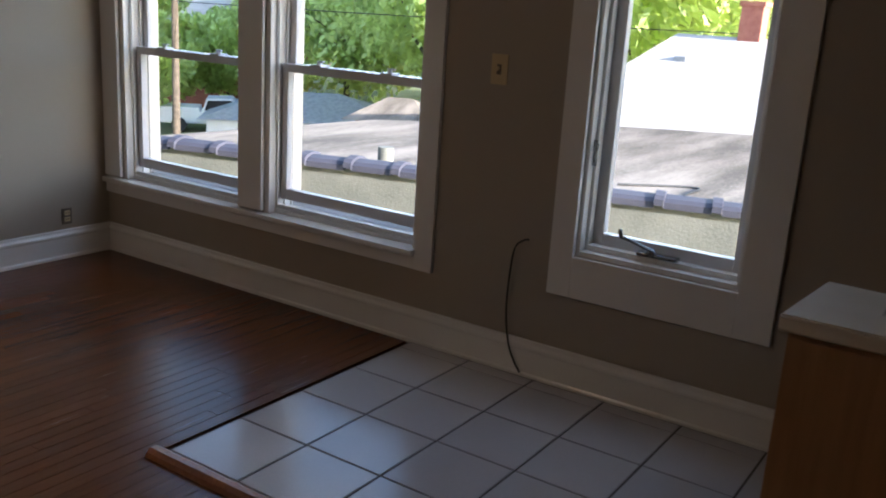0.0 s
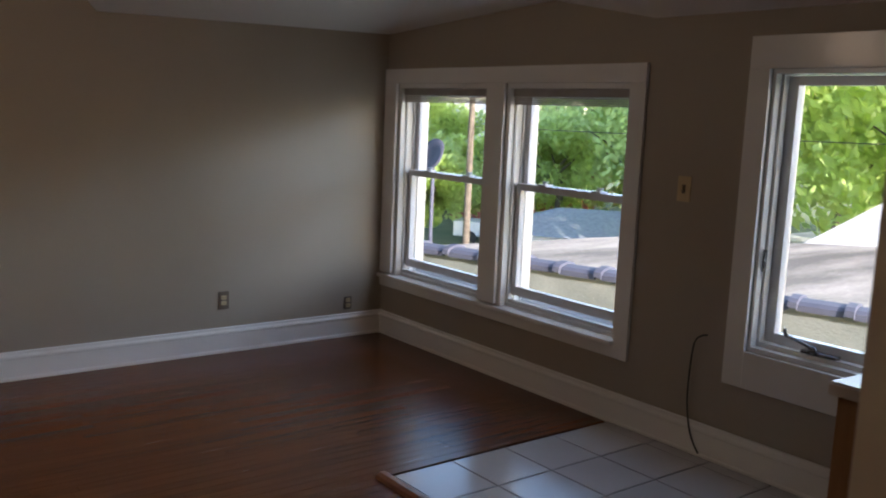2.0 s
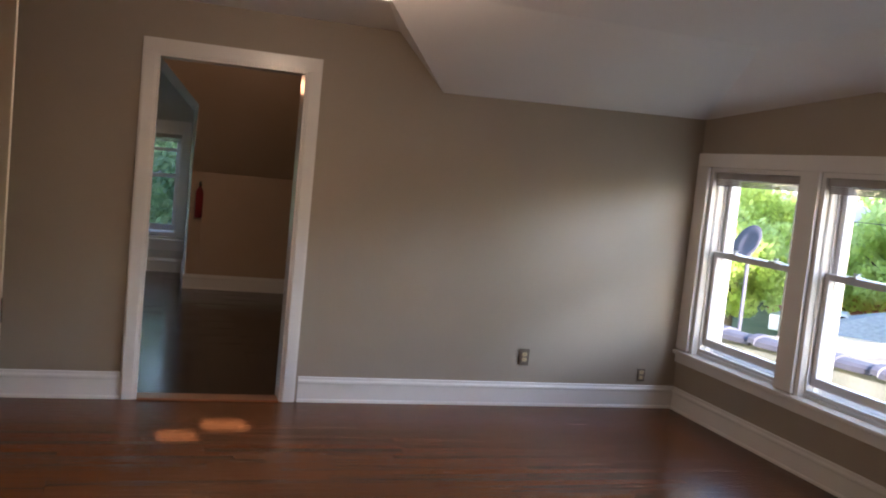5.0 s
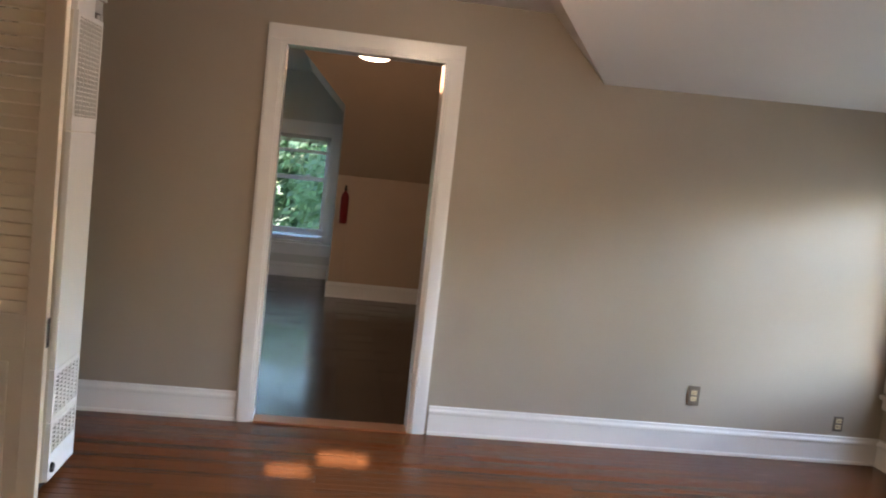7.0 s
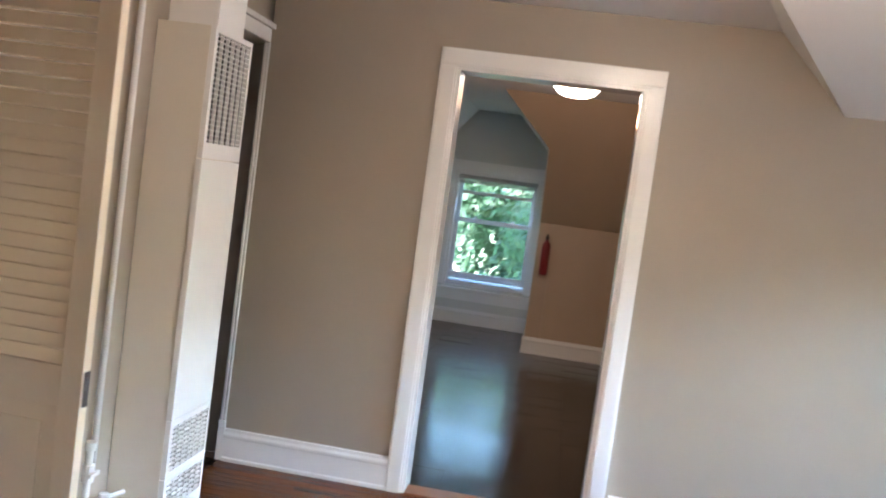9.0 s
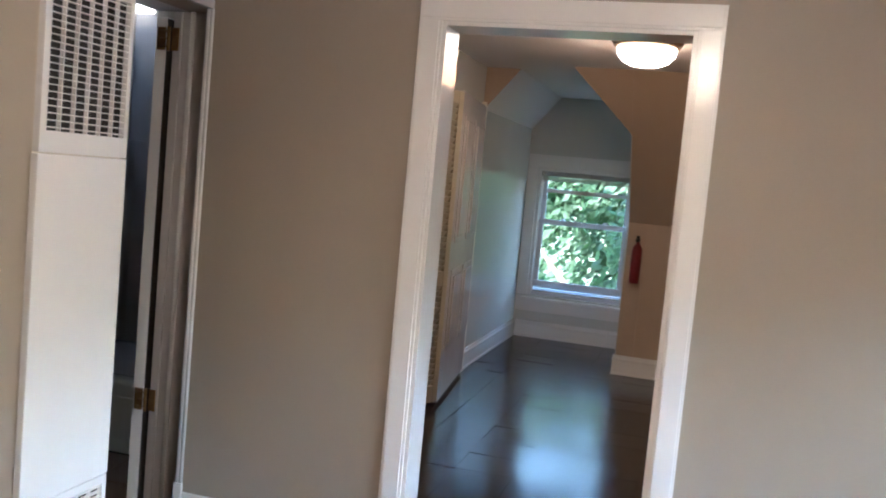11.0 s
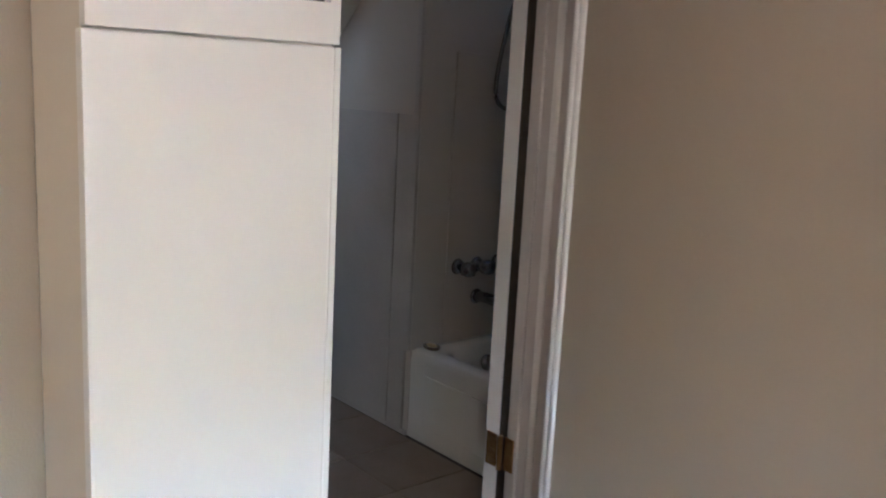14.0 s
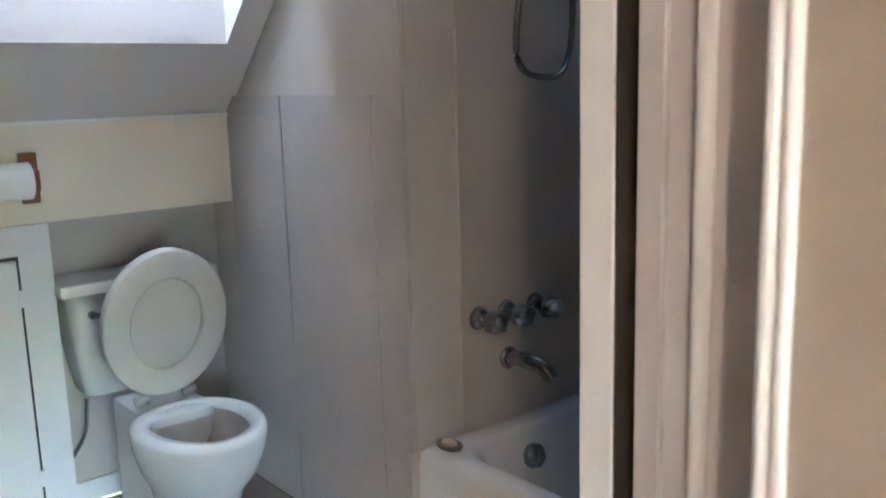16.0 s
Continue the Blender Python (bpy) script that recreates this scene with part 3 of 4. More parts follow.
part("riser", bm, M_TRIM, root, smooth=True)
bm = B()
cyl(bm, (0.575, 4.47, 0.0), (0.575, 4.47, 0.46), 0.012)
cyl(bm, (0.575, 4.47, 0.22), (0.575, 4.60, 0.22), 0.012)
cyl(bm, (0.575, 4.60, 0.205), (0.575, 4.60, 0.245), 0.018)
cyl(bm, (0.575, 4.60, 0.225), (0.60, 4.695, 0.225), 0.010)
cyl(bm, (0.575, 4.47, 0.20), (0.575, 4.47, 0.24), 0.019)
cyl(bm, (0.575, 4.47, 0.44), (0.575, 4.47, 0.47), 0.018)
part("branch", bm, M_TRIM, root)
bm = cyl(B(), (0.575, 4.47, 0.33), (0.575, 4.47, 0.39), 0.02, n=10)
box(bm, 0.590, 0.602, 4.44, 4.50, 0.352, 0.366, 0.002)
part("valve", bm, M_TRIM, root)


# ---- louvred doors ----
def louver_door(name, a, b, z0, z1, label, solid_below=0.0, mid=0.0, material=M_LOUVER, pitch=0.034, tilt=50):
    """A leaf from a to b on plan, 30 mm thick, with slats of its own."""
    a, b = Vector((*a, 0)), Vector((*b, 0))
    w = (b - a).length
    m = Matrix.Translation(a) @ Matrix.Rotation(math.atan2(b.y - a.y, b.x - a.x), 4, "Z")
    root = thing(name, (a.x, a.y, z0), label, "door", "louvred doors")
    s, t = 0.052, 0.015
    for nm, x0, x1 in (("stile", 0, s), ("stile", w - s, w)):
        part(nm, box(B(), x0, x1, -t, t, z0, z1, 0.003, m), material, root)
    rails = [(z0, z0 + 0.11), (z1 - 0.075, z1)]
    if mid:
        rails.append((mid - 0.045, mid + 0.045))
    for c, d in rails:
        part("rail", box(B(), s, w - s, -t + 0.001, t - 0.001, c, d, 0.002, m), material, root)
    low = z0 + 0.11
    if solid_below:
        part("lower_panel", box(B(), s, w - s, -0.006, 0.006, low, solid_below, 0, m), material, root)
        part("lower_panel_field", box(B(), s + 0.04, w - s - 0.04, -0.011, 0.011, low + 0.04, solid_below - 0.04, 0.005, m), material, root)
        part("rail", box(B(), s, w - s, -t + 0.001, t - 0.001, solid_below, solid_below + 0.09, 0.002, m), material, root)
        low = solid_below + 0.09
    spans = [(low, mid - 0.045), (mid + 0.045, z1 - 0.075)] if mid else [(low, z1 - 0.075)]
    sl = box(B(), s - 0.004, w - s + 0.004, -0.021, 0.021, -0.003, 0.003, 0.0025, Matrix.Identity(4))
    me = bpy.data.meshes.new("slat")
    sl.to_mesh(me)
    sl.free()
    me.materials.append(material)
    for c, d in spans:
        n = max(1, int((d - c) / pitch))
        for i in range(n):
            ob = new("slat", me)
            ob.parent = root
            ob.matrix_parent_inverse = Matrix.Translation(-root.location)
            ob.matrix_basis = m @ pose(0, 0, c + (i + 0.5) * (d - c) / n, tilt, 0, 0)
    return root


louver_door("louver_door", (0.58, 3.50), (1.07, 3.48), 0.02, 2.03, "cream louvred bifold leaf with solid lower panel, standing open", solid_below=0.90, tilt=49)
root = thing("hinge_plate", (1.071, 3.48, 0.95), "small steel hinge on the door edge", "hinge")
part("plate", bx(1.0712, 1.0742, 3.470, 3.490, 0.905, 0.985, bevel=0.001), M_CHROME, root)
louver_door("louver_door", (0.94, 0.99), (1.345, 0.86), 0.02, 2.03, "cream louvred bifold leaf pulled nearly shut", mid=0.95, tilt=50)
louver_door("louver_door", (0.74, 1.03), (0.935, 0.995), 0.02, 2.03, "cream louvred bifold leaf at the jamb", mid=0.95, tilt=50)
louver_door("louver_door", (2.42, 1.03), (2.30, 0.58), 0.02, 2.03, "cream louvred bifold leaf folded open", mid=0.95, tilt=64)

# ---- kitchen end ----
root = thing("kitchen_cabinet", (4.1, 1.55, 0), "oak-sided base cabinet at the end of the kitchen counter", "cabinet")
part("body", bx(3.935, 4.055, 0.2, 1.836, 0.09, 0.846, bevel=0.002), M_CABINET, root)
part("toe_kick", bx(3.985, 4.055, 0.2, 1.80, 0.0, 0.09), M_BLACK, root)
root = thing("countertop", (4.1, 1.55, 0.85), "cream laminate countertop with a notched corner", "countertop")
bm = B()
prism(bm, [(3.915, 0.2), (4.07, 0.2), (4.07, 1.675), (4.262, 1.675), (4.272, 1.83), (3.915, 1.856)], "z", 0.847, 0.886)
bmesh.ops.bevel(bm, geom=list(bm.edges), offset=0.004, segments=2, affect="EDGES")
part("top", bm, M_LAMINATE, root)
part("edge_band", bx(3.909, 3.9145, 0.2, 1.852, 0.852, 0.881, bevel=0.002), M_LAMINATE, root, "cream laminate front edge")

# ---- plates, cable ----
def outlet(y_or_x, wall, z, label, material, slots=True, plate=0.07, h=0.115):
    if wall == "north":
        root = thing("wall_outlet", (y_or_x, YD, z), label, "outlet")
        mk = lambda u0, u1, d0, d1, c, d, bv=0.0: bx(y_or_x + u0, y_or_x + u1, YD - d1, YD - d0, z + c, z + d, bevel=bv)
    else:
        root = thing("wall_switch", (XW, y_or_x, z), label, "switch")
        mk = lambda u0, u1, d0, d1, c, d, bv=0.0: bx(XW - d1, XW - d0, y_or_x + u0, y_or_x + u1, z + c, z + d, bevel=bv)
    part("plate", mk(-plate / 2, plate / 2, 0.0005, 0.006, -h / 2, h / 2, 0.003), material, root)
    if slots:
        for c in (-0.030, 0.006):
            sock = part("socket", mk(-0.017, 0.017, 0.006, 0.009, c, c + 0.026, 0.002), M_IVORY, root, "ivory socket face")
            part("slots", mk(-0.008, -0.005, 0.009, 0.0096, c + 0.008, c + 0.018), M_BLACK, sock)
            part("slots", mk(0.005, 0.008, 0.009, 0.0096, c + 0.008, c + 0.018), M_BLACK, sock)
    else:
        part("surround", mk(-0.010, 0.010, 0.006, 0.0075, -0.02, 0.02, 0.001), M_TAUPE, root)
        part("toggle", mk(-0.004, 0.004, 0.0075, 0.018, -0.004, 0.012, 0.001), M_IVORY, root)
    return root


outlet(3.953, "north", 0.336, "taupe duplex wall outlet with ivory sockets", M_TAUPE)
outlet(4.865, "north", 0.235, "small taupe outlet above the baseboard", M_TAUPE, plate=0.06, h=0.09)
outlet(3.302, "east", 1.25, "ivory toggle light switch plate", M_IVORY, slots=False, plate=0.075, h=0.12)
root = thing("cable", (XW - 0.03, 3.13, 0.02), "loose black cable coming out of the wall", "cable")
bm = tube(B(), spline([(XW + 0.002, 3.105, 0.585), (XW - 0.018, 3.12, 0.582), (XW - 0.03, 3.150, 0.545), (XW - 0.028, 3.165, 0.42), (XW - 0.03, 3.165, 0.27), (XW - 0.035, 3.140, 0.14), (XW - 0.04, 3.105, 0.07), (XW - 0.035, 3.075, 0.025)]), 0.0045)
part("wire", bm, M_CABLE, root, smooth=True)


# ---- bedroom ----
def st(name, bm, mat, label, cat):
    return tagged(part(name, bm, mat), label, cat, kind="structure")


Y2, YK, YE = 5.98, 10.24, 11.46
st("wall_bedroom_west", bx(0.55, 0.69, Y2, YE + 0.14, 0, 2.5), M_DORMER, "pale glossy painted bedroom side wall", "wall")
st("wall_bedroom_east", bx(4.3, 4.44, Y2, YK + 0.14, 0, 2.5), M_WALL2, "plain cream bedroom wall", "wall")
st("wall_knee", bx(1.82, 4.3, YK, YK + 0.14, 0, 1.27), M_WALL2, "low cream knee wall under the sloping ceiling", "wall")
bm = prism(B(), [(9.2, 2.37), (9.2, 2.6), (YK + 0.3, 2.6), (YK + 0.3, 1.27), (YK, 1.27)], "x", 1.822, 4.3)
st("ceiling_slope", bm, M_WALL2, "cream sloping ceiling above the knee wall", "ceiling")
st("ceiling_bedroom", bx(0.69, 4.3, Y2, YE + 0.14, 2.37, 2.6), M_CEIL, "white bedroom ceiling", "ceiling")
bm = prism(B(), [(YK + 0.002, 0), (YE, 0), (YE, 1.95), (9.6, 1.95), (YK + 0.002, 1.268)], "x", 1.816, 1.96)
st("wall_dormer_cheek", bm, M_DORMER, "pale painted dormer side wall", "wall")
bm = B()
loft(bm, [[(1.42, 9.2, 2.369), (1.82, 9.2, 2.369), (1.82, 9.6, 1.95)], [(1.42, YE, 2.369), (1.82, YE, 2.369), (1.82, YE, 1.95)]])
st("ceiling_dormer_right", bm, M_CEIL, "angled pale dormer ceiling panel", "ceiling")
bm = loft(B(), [[(1.40, 9.192, 2.369), (1.822, 9.192, 2.369), (1.822, 9.6, 1.941)], [(1.40, 9.197, 2.369), (1.822, 9.197, 2.369), (1.822, 9.604, 1.945)]])
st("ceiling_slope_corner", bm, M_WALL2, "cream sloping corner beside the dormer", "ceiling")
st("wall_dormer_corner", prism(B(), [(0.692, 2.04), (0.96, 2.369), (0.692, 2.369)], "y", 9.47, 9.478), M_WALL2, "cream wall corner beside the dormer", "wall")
bm = prism(B(), [(0.692, 2.05), (0.95, 2.369), (0.692, 2.369)], "y", 9.48, YE)
st("ceiling_dormer_left", bm, M_CEIL, "angled pale dormer ceiling panel", "ceiling")
wall_with_holes("wall_dormer", "y", YE, YE + 0.24, 0.55, 1.96, 0, 2.5, [(0.80, 1.74, 0.42, 1.68)], M_DORMER, "pale painted dormer window wall")
w2 = hung_window("window_4", -0.47, 0.47, 0.42, 1.68, 0.0)
w2.location, w2.rotation_euler = (1.27, YE, 0.42), (0, 0, radians(90))
tagged(w2, "white double-hung dormer window with both sashes shifted", "window", "dormer window")
root = thing("window_sash_dormer", (1.27, YE + 0.05, 1.42), "white sashes of the partly opened dormer window", "window", kind="structure")
for nm, z, hh, y in (("upper_sash_rail", 1.464, 0.017, 0.075), ("lower_sash_rail", 1.165, 0.014, 0.040), ("lower_sash_rail", 0.555, 0.017, 0.040)):
    part(nm, bx(0.84, 1.70, YE + y - 0.014, YE + y + 0.014, z - hh, z + hh, bevel=0.004), M_SASH, root)
root = thing("window_trim_dormer", (1.27, YE, 0.38), "white boards and stool round the dormer window", "trim", kind="structure")
for nm, x0, x1, z0, z1, d in (("side_board", 0.694, 0.80, 0.42, 1.68, 0.02), ("side_board", 1.74, 1.812, 0.42, 1.68, 0.02), ("head_board", 0.694, 1.812, 1.68, 1.81, 0.02), ("apron", 0.694, 1.812, 0.26, 0.365, 0.018)):
    part(nm, bx(x0, x1, YE - d, YE - 0.001, z0, z1, bevel=0.004), M_TRIM, root)
part("window_stool", bx(0.694, 1.812, YE - 0.05, YE + 0.05, 0.366, 0.40, bevel=0.007), M_TRIM, root)
baseboard("baseboard_dormer", "y", YE - 0.001, -1, 0.71, 1.815)
baseboard("baseboard_bedroom_west", "x", 0.691, 1, 9.50, YE - 0.02)
baseboard("baseboard_knee", "y", YK - 0.001, -1, 1.80, 4.3)
baseboard("baseboard_cheek", "x", 1.815, -1, YK - 0.02, YE - 0.02)
bm = bx(1.94, 1.965, YK - 0.012, YK - 0.001, 0.163, 1.27, bevel=0.003)
st("knee_wall_batten", bm, M_WALL2, "thin cream batten on the knee wall", "trim")
st("floor_bedroom", bx(0.69, 4.3, Y2, YE, -0.12, -0.006), M_GROUT, "dark bedroom subfloor", "floor")

# closet doors of the bedroom
louver_door("louver_door", (0.72, 7.86), (0.858, 8.277), 0.05, 2.05, "tan louvred closet leaf standing open", mid=0.86, material=M_TAN, pitch=0.036, tilt=-58)
root = thing("closet_door", (0.72, 8.9, 0), "greyish white panelled closet door standing ajar", "door")
m = Matrix.Translation((0.862, 8.30, 0)) @ Matrix.Rotation(math.atan2(9.40 - 8.30, 0.735 - 0.862), 4, "Z")
leaf = part("door_leaf", box(B(), 0, 1.10, -0.002, 0.03, 0.03, 2.06, 0.003, m), M_CASING, root)
for c, d in ((0.36, 0.90), (1.08, 1.92)):
    for a_, b_ in ((0.10, 0.50), (0.60, 1.00)):
        bm = box(B(), a_, b_, -0.012, -0.002, c, d, 0.006, m)
        box(bm, a_ + 0.04, b_ - 0.04, -0.026, -0.012, c + 0.04, d - 0.04, 0.012, m)
        part("raised_panel", bm, M_CASING, leaf)
root = thing("door_casing_closet", (0.70, 9.44, 0), "cream closet door casing", "trim", kind="structure")
part("side_board", bx(0.692, 0.72, 9.41, 9.49, 0, 2.1, bevel=0.004), M_LOUVER, root)
for z in (0.45, 1.75):
    part("hinge", cyl(B(), (0.729, 9.415, z - 0.04), (0.729, 9.415, z + 0.04), 0.008, n=10), M_BRASS, root)

def ceiling_lamp(x, y, z):
    root = thing("ceiling_lamp", (x, y, z), "lit frosted glass dome ceiling lamp with bronze rim", "lamp", "ceiling lamps")
    part("pan", lathe(B(), [(0.19, 0.119), (0.20, 0.10), (0.185, 0.075), (0.165, 0.07)], (x, y, z)), M_BRASS, root, smooth=True)
    dome = part("shade", lathe(B(), [(0.165, 0.068), (0.16, 0.03), (0.13, -0.005), (0.08, -0.028), (0.02, -0.036)], (x, y, z)), M_SKYLIGHT, root, "glowing frosted glass dome", True)
    dome.visible_shadow = False


ceiling_lamp(2.0, 7.93, 2.25)
ceiling_lamp(2.33, 4.0, 2.25)
# unseen dome, added only to give the hall bulb a fixture
ceiling_lamp(1.75, -0.35, 2.25)

# fire extinguisher
root = thing("fire_extinguisher", (1.91, 10.16, 0.78), "small red fire extinguisher hung on the knee wall", "fire extinguisher")
part("bottle", lathe(B(), [(0.036, 0.0), (0.042, 0.012), (0.042, 0.27), (0.034, 0.30), (0.015, 0.325), (0.014, 0.34)], (1.91, 10.18, 0.78), 20), M_RED, root, smooth=True)
bm = bx(1.895, 1.925, 10.12, 10.20, 1.12, 1.145, bevel=0.003)
box(bm, 1.90, 1.92, 10.10, 10.19, 1.155, 1.17, 0.003)
box(bm, 1.90, 1.92, 10.165, 10.195, 1.12, 1.17, 0.003)
part("valve_head", bm, M_BLACK, root)
bm = bx(1.885, 1.935, 10.222, 10.239, 0.85, 1.05, bevel=0.002)
part("bracket", bm, M_BLACK, root)

# ---- bathroom ----
XB, YP = -1.78, 6.50
st("floor_bath", bx(-1.96, 0.54, 5.98, 7.3, -0.12, -0.012), M_GROUT, "dark bathroom subfloor", "floor")
st("wall_bath_panel", bx(-2.2, -0.84, YP, YP + 0.1, 0, 2.5), M_BATHWALL, "off-white bathroom wall", "wall")
st("wall_tub_faucet", bx(-0.94, -0.84, YP + 0.1, 7.26, 0, 2.5), M_BATHWALL, "white tub surround wall with taps", "wall")
st("wall_tub_back", bx(-0.94, 0.68, 7.26, 7.36, 0, 2.5), M_BATHWALL, "white tub surround back wall", "wall")
st("wall_tub_end", bx(0.54, 0.549, 5.98, 7.26, 0, 2.5), M_BATHWALL, "white tub surround end wall", "wall")
st("wall_bath_eave", bx(-2.2, -1.95, 4.2, YP, 0, 1.3), M_BATHWALL, "off-white recess wall behind the toilet", "wall")
bm = bx(-1.95, XB, 4.2, YP - 0.002, 0.96, 1.24)
st("wall_bath_beam", bm, M_LOUVER, "cream boxed ledge above the toilet recess", "wall")
st("wall_bath_low", bx(-1.95, XB, 4.2, 5.898, 0, 0.958), M_TRIM, "white painted low storage wall", "wall")
root = thing("door_2", (XB, 5.45, 0.1), "white flush access door in the low bathroom wall", "door", kind="structure")
# dark sheet behind the leaf, coloured as the shade in its gap
part("door_gap_shade", bx(XB + 0.0005, XB + 0.003, 5.19, 5.806, 0.07, 0.872), M_GAPSHADE, root, "dark sheet standing in for the shaded gap round the access door")
part("door_leaf", bx(XB + 0.004, XB + 0.018, 5.20, 5.796, 0.08, 0.862, bevel=0.003), M_TRIM, root)
for z in (0.2, 0.75):
    part("hinge", bx(XB + 0.014, XB + 0.020, 5.79, 5.81, z - 0.025, z + 0.025), M_TRIM, root)
# sloping ceiling with a shaft up to a roof light
full = [(-1.80, 1.232), (-0.72, 2.30), (-0.72, 2.5), (-2.1, 2.5), (-2.1, 1.232)]
slope_label = "off-white sloping bathroom ceiling beside a roof light shaft"
st("ceiling_bath_slope_a", prism(B(), full, "y", 4.2, 5.6), M_CEIL, slope_label, "ceiling")
st("ceiling_bath_slope_b", prism(B(), full, "y", 6.40, YP), M_CEIL, slope_label, "ceiling")
st("ceiling_bath_slope_c", prism(B(), [(-1.80, 1.232), (-1.571, 1.4585), (-1.571, 2.5), (-2.1, 2.5), (-2.1, 1.232)], "y", 5.6, 6.40), M_CEIL, slope_label, "ceiling")
st("ceiling_bath_slope_d", prism(B(), [(-1.27, 1.756), (-0.72, 2.30), (-0.72, 2.5), (-1.27, 2.5)], "y", 5.6, 6.40), M_CEIL, slope_label, "ceiling")
st("ceiling_bath_crack", bx(XB - 0.01, XB + 0.012, 4.2, YP - 0.003, 1.2405, 1.252, bevel=0.002), M_TRIM, "thin white caulked edge under the slope", "trim")
root = thing("window_roof_light", (-1.42, 6.0, 2.5), "plain roof light above the bathroom slope", "window", kind="structure")
# unseen frame, made wide to cut down the light entering the shaft
bm = B()
for x0, x1, y0, y1 in ((-1.60, -1.55, 5.57, 6.43), (-1.29, -1.24, 5.57, 6.43), (-1.55, -1.29, 5.57, 5.70), (-1.55, -1.29, 6.30, 6.43)):
    box(bm, x0, x1, y0, y1, 2.502, 2.54, 0.003)
part("roof_light_mask", bm, M_TRIM, root)
g = part("pane", bx(-1.555, -1.285, 5.695, 6.305, 2.515, 2.521), M_GLASS, root)
g.visible_shadow = False
st("ceiling_bath", bx(-0.72, 0.54, 5.98, 7.3, 2.30, 2.5), M_CEIL, "white bathroom ceiling", "ceiling")
st("ceiling_bath_front", bx(-0.72, 0.38, 4.2, 5.98, 2.30, 2.368), M_CEIL, "white bathroom ceiling", "ceiling")
st("wall_bath_south", bx(-2.2, 0.38, 4.06, 4.2, 0, 2.5), M_BATHWALL, "off-white bathroom end wall", "wall")
panel = st("wainscot", bx(-1.78, -0.842, YP - 0.012, YP - 0.001, 0.0, 0.02), M_PANEL, "white painted board wainscot with dark seams", "wainscot")
# dark backing sheet gives the seams their shade
part("seam_backing", bx(-1.777, -0.87, YP - 0.0035, YP - 0.0005, 0.021, 1.302), M_GAPSHADE, panel, "dark backing sheet for the shaded seams between the boards")
for a_, b_ in ((-1.778, -1.437), (-1.429, -0.974), (-0.966, -0.869)):
    part("board", bx(a_, b_, YP - 0.014, YP - 0.001, 0.022, 1.303, bevel=0.002), M_PANEL, panel)
st("tub_corner_trim", bx(-0.868, -0.841, YP - 0.016, YP - 0.001, 0.36, 2.3, bevel=0.003), M_PANEL, "white corner strip at the tub", "trim")

st("baseboard_recess", bx(-1.949, -1.935, 5.90, YP - 0.002, 0.002, 0.075, bevel=0.004), M_TRIM, "low white baseboard behind the toilet", "baseboard")
surround = thing("tub_surround", (-0.836, 6.9, 0.38), "glossy off-white tub surround panels with rounded corner", "tub surround")
part("end_panel", bx(-0.8395, -0.832, 6.66, 7.20, 0.378, 1.551, bevel=0.003), M_BATHWALL, surround)
part("back_panel", bx(-0.78, 0.535, 7.252, 7.2595, 0.378, 1.551, bevel=0.003), M_BATHWALL, surround)
cove = [(-0.832 + 0.055 * (1 - math.cos(radians(q))), 7.2 + 0.055 * math.sin(radians(q))) for q in range(0, 91, 15)]
part("corner_cove", prism(B(), cove + [(-0.8385, 7.2585)], "z", 0.378, 1.551), M_BATHWALL, surround)


def bathtub():
    root = thing("bathtub", (-0.1, 6.85, 0), "white enamelled built-in bathtub with panelled apron", "bathtub")
    x0, x1, y0, y1, h = -0.838, 0.538, YP, 7.258, 0.375
    bm = bx(x0, x1, y0, y0 + 0.03, 0.0, h - 0.035, bevel=0.004)
    box(bm, x0 + 0.10, x1 - 0.10, y0 - 0.006, y0, 0.07, h - 0.09, 0.005)
    part("apron", bm, M_PORCELAIN, root)
    def rr(inset, z, r=0.10):
        a, b, c, d = x0 + inset, x1 - inset, y0 + inset, y1 - inset
        r = min(r, (d - c) / 2 - 0.01)
        out = []
        for cx, cy, s in ((b - r, d - r, 0), (a + r, d - r, 90), (a + r, c + r, 180), (b - r, c + r, 270)):
            for k in range(6):
                t = radians(s + 18 * k)
                out.append((cx + r * math.cos(t), cy + r * math.sin(t), z))
        return out
    bm = B()
    rings = [rr(0.0, h - 0.04, 0.01), rr(0.0, h - 0.01, 0.01), rr(0.012, h, 0.02), rr(0.065, h, 0.10), rr(0.085, h - 0.015, 0.12), rr(0.12, 0.18, 0.13), rr(0.16, 0.08, 0.13), rr(0.24, 0.06, 0.10)]
    loft(bm, rings)
    bm.faces.ensure_lookup_table()
    bmesh.ops.delete(bm, geom=[f for f in bm.faces if len(f.verts) > 4 and f.calc_center_median().z > 0.2], context="FACES")
    part("basin", bm, M_PORCELAIN, root, smooth=True)
    bm = cyl(B(), (x0 + 0.10, 6.83, 0.285), (x0 + 0.118, 6.83, 0.29), 0.036, 0.034)
    part("overflow_plate", bm, M_CHROME, root, "dark chrome overflow plate", True)
    return root


bathtub()
root = thing("tub_faucet", (-0.84, 6.86, 0.6), "dull chrome tub spout with three round handles", "faucet")
for y in (6.72, 6.825, 6.94):
    bm = cyl(B(), (-0.8318, y, 0.69), (-0.815, y, 0.69), 0.034, 0.026)
    cyl(bm, (-0.815, y, 0.69), (-0.77, y, 0.69), 0.014)
    lathe(bm, [(0.012, -0.03), (0.030, -0.022), (0.034, 0.0), (0.030, 0.022), (0.012, 0.03)], (-0.765, y, 0.69), 14)
    part("handle", bm, M_CHROME, root, smooth=True)
bm = cyl(B(), (-0.8318, 6.83, 0.553), (-0.825, 6.83, 0.553), 0.032)
